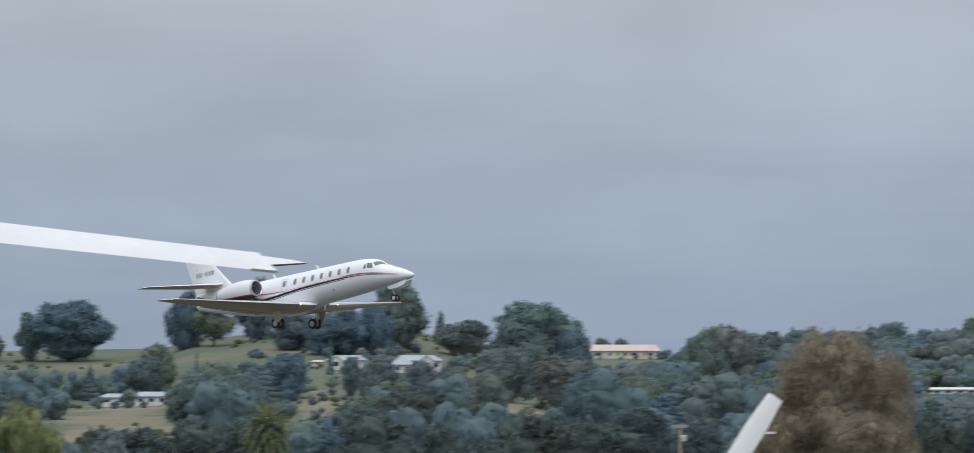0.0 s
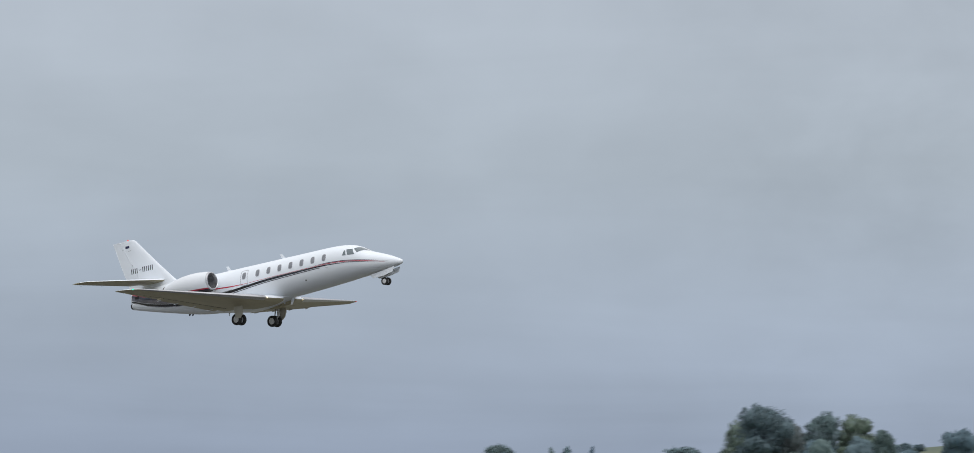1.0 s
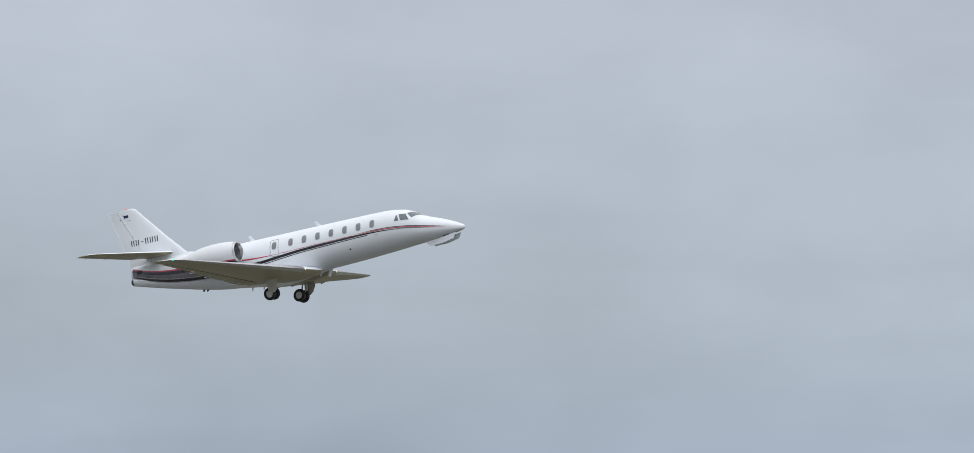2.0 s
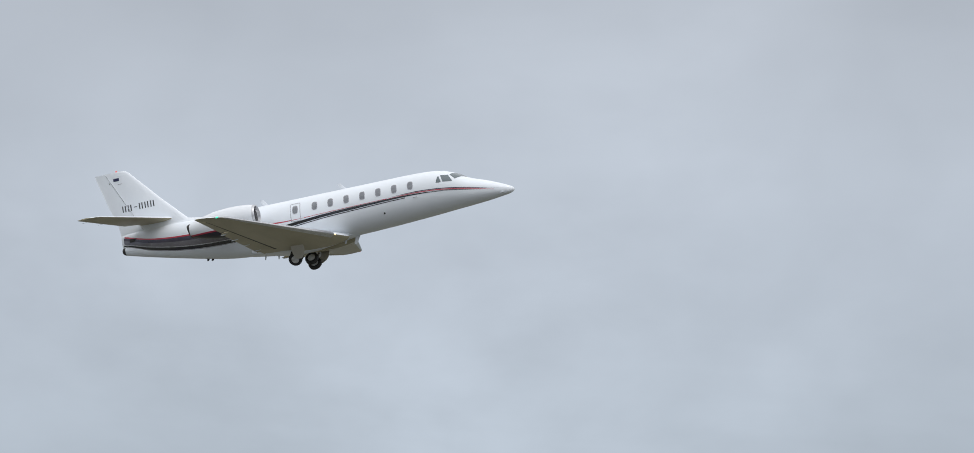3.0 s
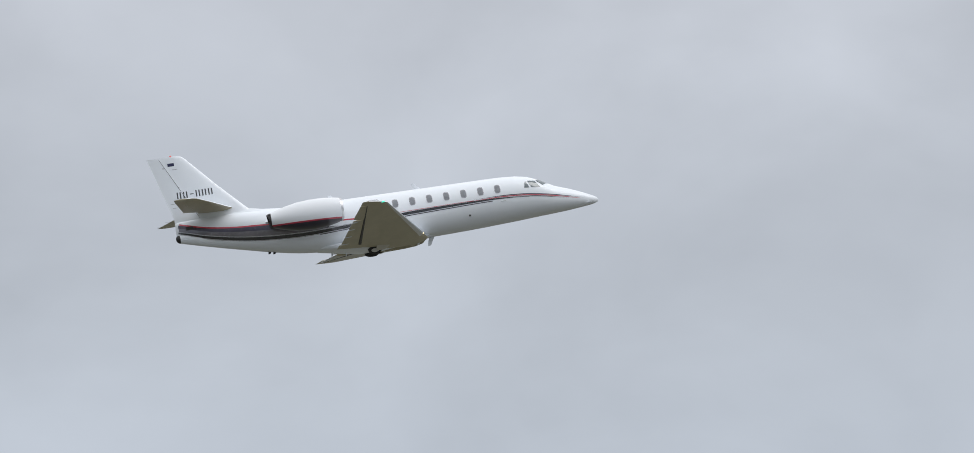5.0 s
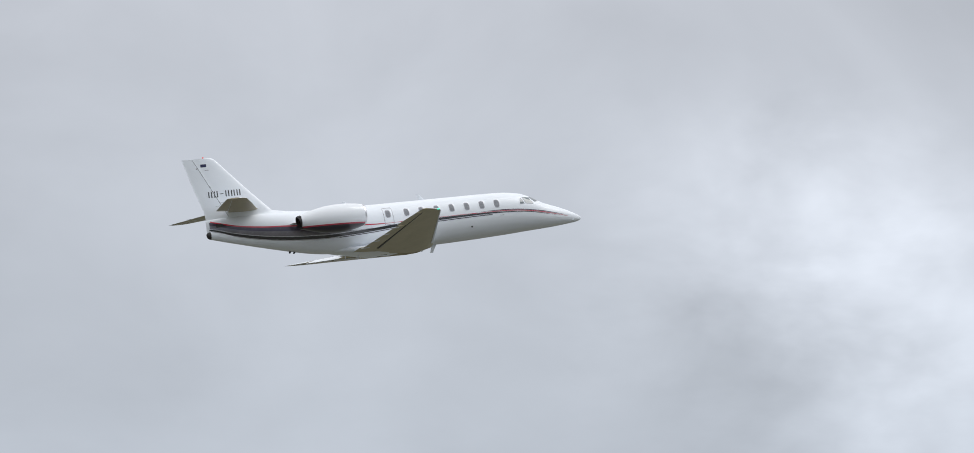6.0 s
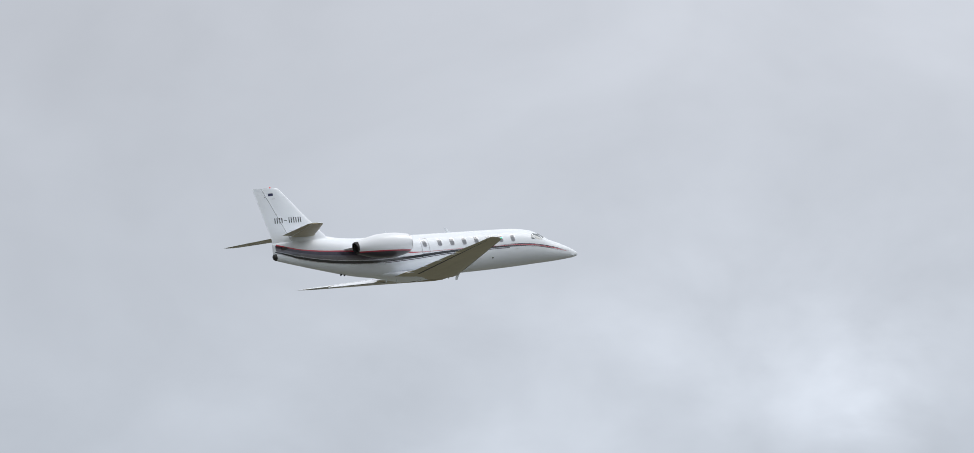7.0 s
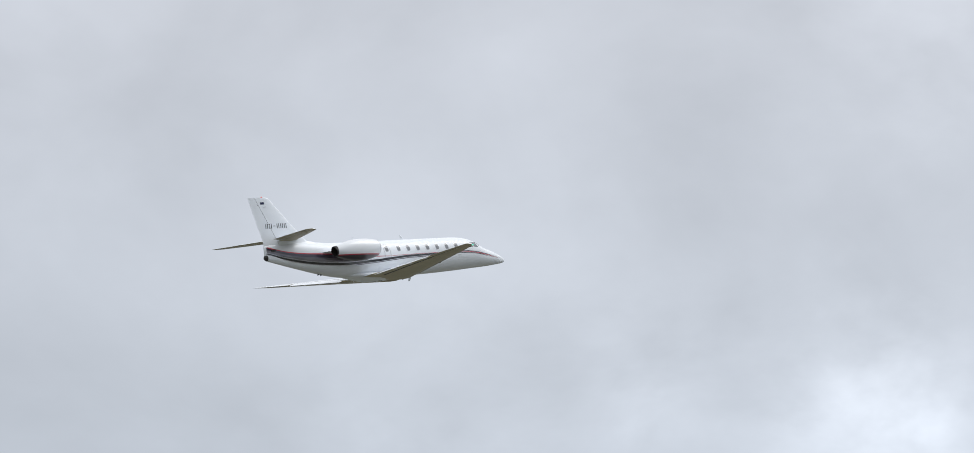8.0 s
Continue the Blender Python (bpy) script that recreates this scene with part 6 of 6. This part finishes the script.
garden_wall(1684, 1732, 658, 663, ORANGEWALL, "low pinkish tan terrace wall in the garden", 4)


def power_pole():
    X, Y = 1095, 684
    d = 620.0
    az = (X - 784) / F
    top = (900 - Y) / F * d + 1.7
    root = tagged(new("power_pole"), "weathered power pole with crossarm and transformer", "pole")
    root.matrix_basis = Matrix.Translation(stand(az, d)) @ Matrix.Rotation(-az, 4, "Z")
    h = top - ground_height(az, d)
    bm = bmesh.new()
    tube(bm, (0, 0, -.5), (0, 0, h), .19, .13, 10)
    part("post", bm, CONCRETE, root)
    bm = bmesh.new()
    box(bm, (-.62, -.16, h - .30), (.62, -.04, h - .14))
    part("crossarm", bm, CONCRETE, root, smooth=False)
    for x in (-.55, -.2, .2, .55):
        bm = bmesh.new()
        spin(bm, (x, -.1, h - .15), (0, 0, 1), [(0, .05), (.1, .06), (.16, .03)], 8)
        part("insulator", bm, WHITEWALL, root)
    bm = bmesh.new()
    spin(bm, (.30, -.18, h - 1.45), (0, 0, 1), [(0, .22), (.03, .24), (.5, .24), (.55, .2)], 12)
    part("transformer", bm, STRUT, root, "pale grey transformer can")


power_pole()

# ---- a parked helicopter, of which the blades reach into view ----


def helicopter():
    root = tagged(new("helicopter"), "white parked helicopter with its rotor blades at rest", "helicopter")
    d0 = 70.0
    k = d0 / F

    def at(X, Y, dy=0.0):
        d = d0 + dy
        return Vector(((X - 784) / F * d, d, (900 - Y) / F * d + 1.7))
    hub = at(-210, 352)
    hub.z += .12
    tip = at(446, 428)
    base = Vector((hub.x, d0, 0))

    def loc(p):
        return p - base
    root.matrix_basis = Matrix.Translation(base)
    # body below the sightline
    bm = bmesh.new()
    rings = []
    for x, w, zb, zt in ((2.2, .12, 1.5, 1.9), (1.6, .45, 1.25, 2.1), (.6, .72, .75, 2.45), (-.8, .8, .6, 2.5), (-2.0, .75, .65, 2.3), (-2.9, .45, .75, 1.7), (-3.25, .08, .95, 1.2)):
        rings.append([(x, w * math.cos(2 * math.pi * i / 20), (zb + zt) / 2 + (zt - zb) / 2 * math.sin(2 * math.pi * i / 20)) for i in range(20)])
    loft(bm, rings)
    part("cabin", bm, ROTOR, root)
    tail = loc(at(1166, 768, .25))
    bm = bmesh.new()
    tube(bm, (1.4, 0, 1.75), (tail.x - .1, .12, 2.05), .24, .10, 14)
    part("tail_boom", bm, ROTOR, root)
    bm = bmesh.new()
    loft(bm, [[(tail.x - .45 + a, .16, z), (tail.x + .15 + a, .14, z), (tail.x + .15 + a, .20, z), (tail.x - .45 + a, .22, z)] for z, a in ((1.5, -.1), (2.05, 0), (2.55, .12))])
    part("tail_fin", bm, ROTOR, root, smooth=False)
    bm = bmesh.new()
    tube(bm, (0, 0, 2.3), (0, 0, hub.z - .02), .10, .08, 14)
    spin(bm, (0, 0, hub.z - .12), (0, 0, 1), [(0, .16), (.08, .22), (.16, .2), (.22, .08)], 16)
    part("mast", bm, METAL, root)
    for s in (-.7, .7):
        bm = bmesh.new()
        tube(bm, (-2.6, s * 1.5, .06), (1.7, s * 1.5, .06), .05)
        tube(bm, (-1.6, s * 1.5, .06), (-1.4, s * .9, .75), .04)
        tube(bm, (.7, s * 1.5, .06), (.6, s * .9, .85), .04)
        part("skid", bm, METAL, root)

    def blade(name, p, q, c0, c1, rise0, rise1, thick=.035, mat=ROTOR, label=""):
        """A blade from p to q; its chord leans so that it shows from the side."""
        bm = bmesh.new()
        rings = []
        n = 10
        p, q = Vector(p), Vector(q)
        for i in range(n + 1):
            u = i / n
            c = p.lerp(q, u) + Vector((0, 0, -.10 * math.sin(math.pi * u) * 0))
            ch, up = c0 + (c1 - c0) * u, rise0 + (rise1 - rise0) * u
            v = Vector((0, math.sqrt(max(0, ch * ch - up * up)), up))
            nrm = v.cross(q - p).normalized() * thick
            rings.append([c - v / 2, c - v * .15 + nrm, c + v * .3 + nrm * .9, c + v / 2, c + v * .3 - nrm * .6, c - v * .15 - nrm * .8])
        loft(bm, rings)
        return part(name, bm, mat, root, label)
    a, b = loc(hub), loc(tip)
    far = a + (a - b) * .98
    far.z = a.z - .10
    mid = loc(at(0, 374))
    blade("rotor_blade", loc(at(-200, 352)), loc(at(416, 421)), .40, .40, .23, .185, label="long white main rotor blade")
    blade("rotor_blade", loc(at(-214, 352)), far, .40, .40, .23, .18, label="long white main rotor blade")
    # cut-off tip and the thin cap beyond it
    bm = bmesh.new()
    lean = .17
    t0, t1, t2, t3 = loc(at(416, 409, lean)), loc(at(446, 438, -lean)), loc(at(404, 434, -lean)), loc(at(404, 407, lean))
    loft(bm, [[p + Vector((0, y, -y * .6)) for p in (t3, t0, t1, t2)] for y in (-.02, .02)])
    part("blade_tip", bm, ROTOR, root, smooth=False)
    bm = bmesh.new()
    u0, u1, u2, u3 = loc(at(408, 410, .66)), loc(at(468, 418, .60)), loc(at(493, 423, .5)), loc(at(432, 426, .5))
    loft(bm, [[u0 + Vector((0, y, 0)), u1 + Vector((0, y, 0)), u2 + Vector((0, y, 0)), u3 + Vector((0, y, 0))] for y in (-.02, .02)])
    part("blade_tip", bm, ROTOR, root, "pale tapered tip of the blade behind", smooth=False)
    bm = bmesh.new()
    u0, u1 = loc(at(432, 428, .46)), loc(at(493, 424, .46))
    tube(bm, u0, u1, .010, .008, 6)
    part("blade_edge", bm, DARK, root)
    # tail rotor
    bm = bmesh.new()
    tube(bm, tail + Vector((0, .2, 0)), tail + Vector((0, -.12, 0)), .07, .06)
    part("tail_rotor_hub", bm, METAL, root)
    for s in (1, -1):
        up = loc(at(1250, 638)) - tail
        up.y = 0
        side = Vector((up.z, 0, -up.x)).normalized()
        w = .105
        bm = bmesh.new()
        rings = []
        for f, ww in ((.08, .5), (.2, .95), (.6, 1.0), (.97, .78), (1.0, .72)):
            c = tail + up * f * s
            rings.append([c - side * w * ww + Vector((0, -.01, 0)), c - side * w * ww * .3 + Vector((0, -.03, 0)), c + side * w * ww + Vector((0, -.008, 0)), c + side * w * ww + Vector((0, .008, 0)), c - side * w * ww * .3 + Vector((0, .03, 0)), c - side * w * ww + Vector((0, .01, 0))])
        loft(bm, rings)
        tr = part("tail_rotor_blade", bm, WHITEROTOR, root, "white tail rotor blade")
        bm = bmesh.new()
        c = tail + up * .62 * s + side * w * .98
        box(bm, (-.02, -.012, -.012), (.10, .012, .012), Matrix.Translation(c))
        part("trim_tab", bm, STRUT, tr, smooth=False)


helicopter()


# ---- what moves ----


def motions():
    walk(JET, [(t, pose(x, y, z, rx, ry, rz)) for t, x, y, z, rx, ry, rz in FLIGHT])
    for leg, s in ((GEAR[0], -1), (GEAR[1], 1)):
        x, y, z = MAIN_HINGE[0] + 9.5, s * MAIN_HINGE[1], MAIN_HINGE[2]
        walk(leg, [(t, pose(x, y - s * .52 * smooth01((a - 56) / 18), z + .05 * smooth01((a - 56) / 18), -s * a, 0, 0)) for t, a in ((0, 0), (1.0, 0), (1.9, 4), (2.5, 25), (3.0, 32), (3.5, 39), (4.0, 46), (4.5, 54), (4.7, 58), (5.2, 72), (5.5, 75), (8, 75))])
    x, y, z = NOSE_HINGE[0] + 9.5, 0, NOSE_HINGE[2]
    walk(GEAR[2], [(t, pose(x, y, z + .15 * smooth01((a - 60) / 35), 0, -a, 0)) for t, a in ((0, 14), (0.5, 31), (1.0, 47), (1.2, 54), (1.7, 75), (2.1, 93), (2.5, 100), (8, 100))])
    for door, s in ((GEAR[3], -1), (GEAR[4], 1)):
        walk(door, [(t, pose(8.33, s * .25, -.24 + .125 * a / 88, -s * a, -6.3 * a / 88, 0)) for t, a in ((0, 0), (1.8, 0), (2.2, 10), (2.35, 35), (2.5, 88), (8, 88))])


motions()
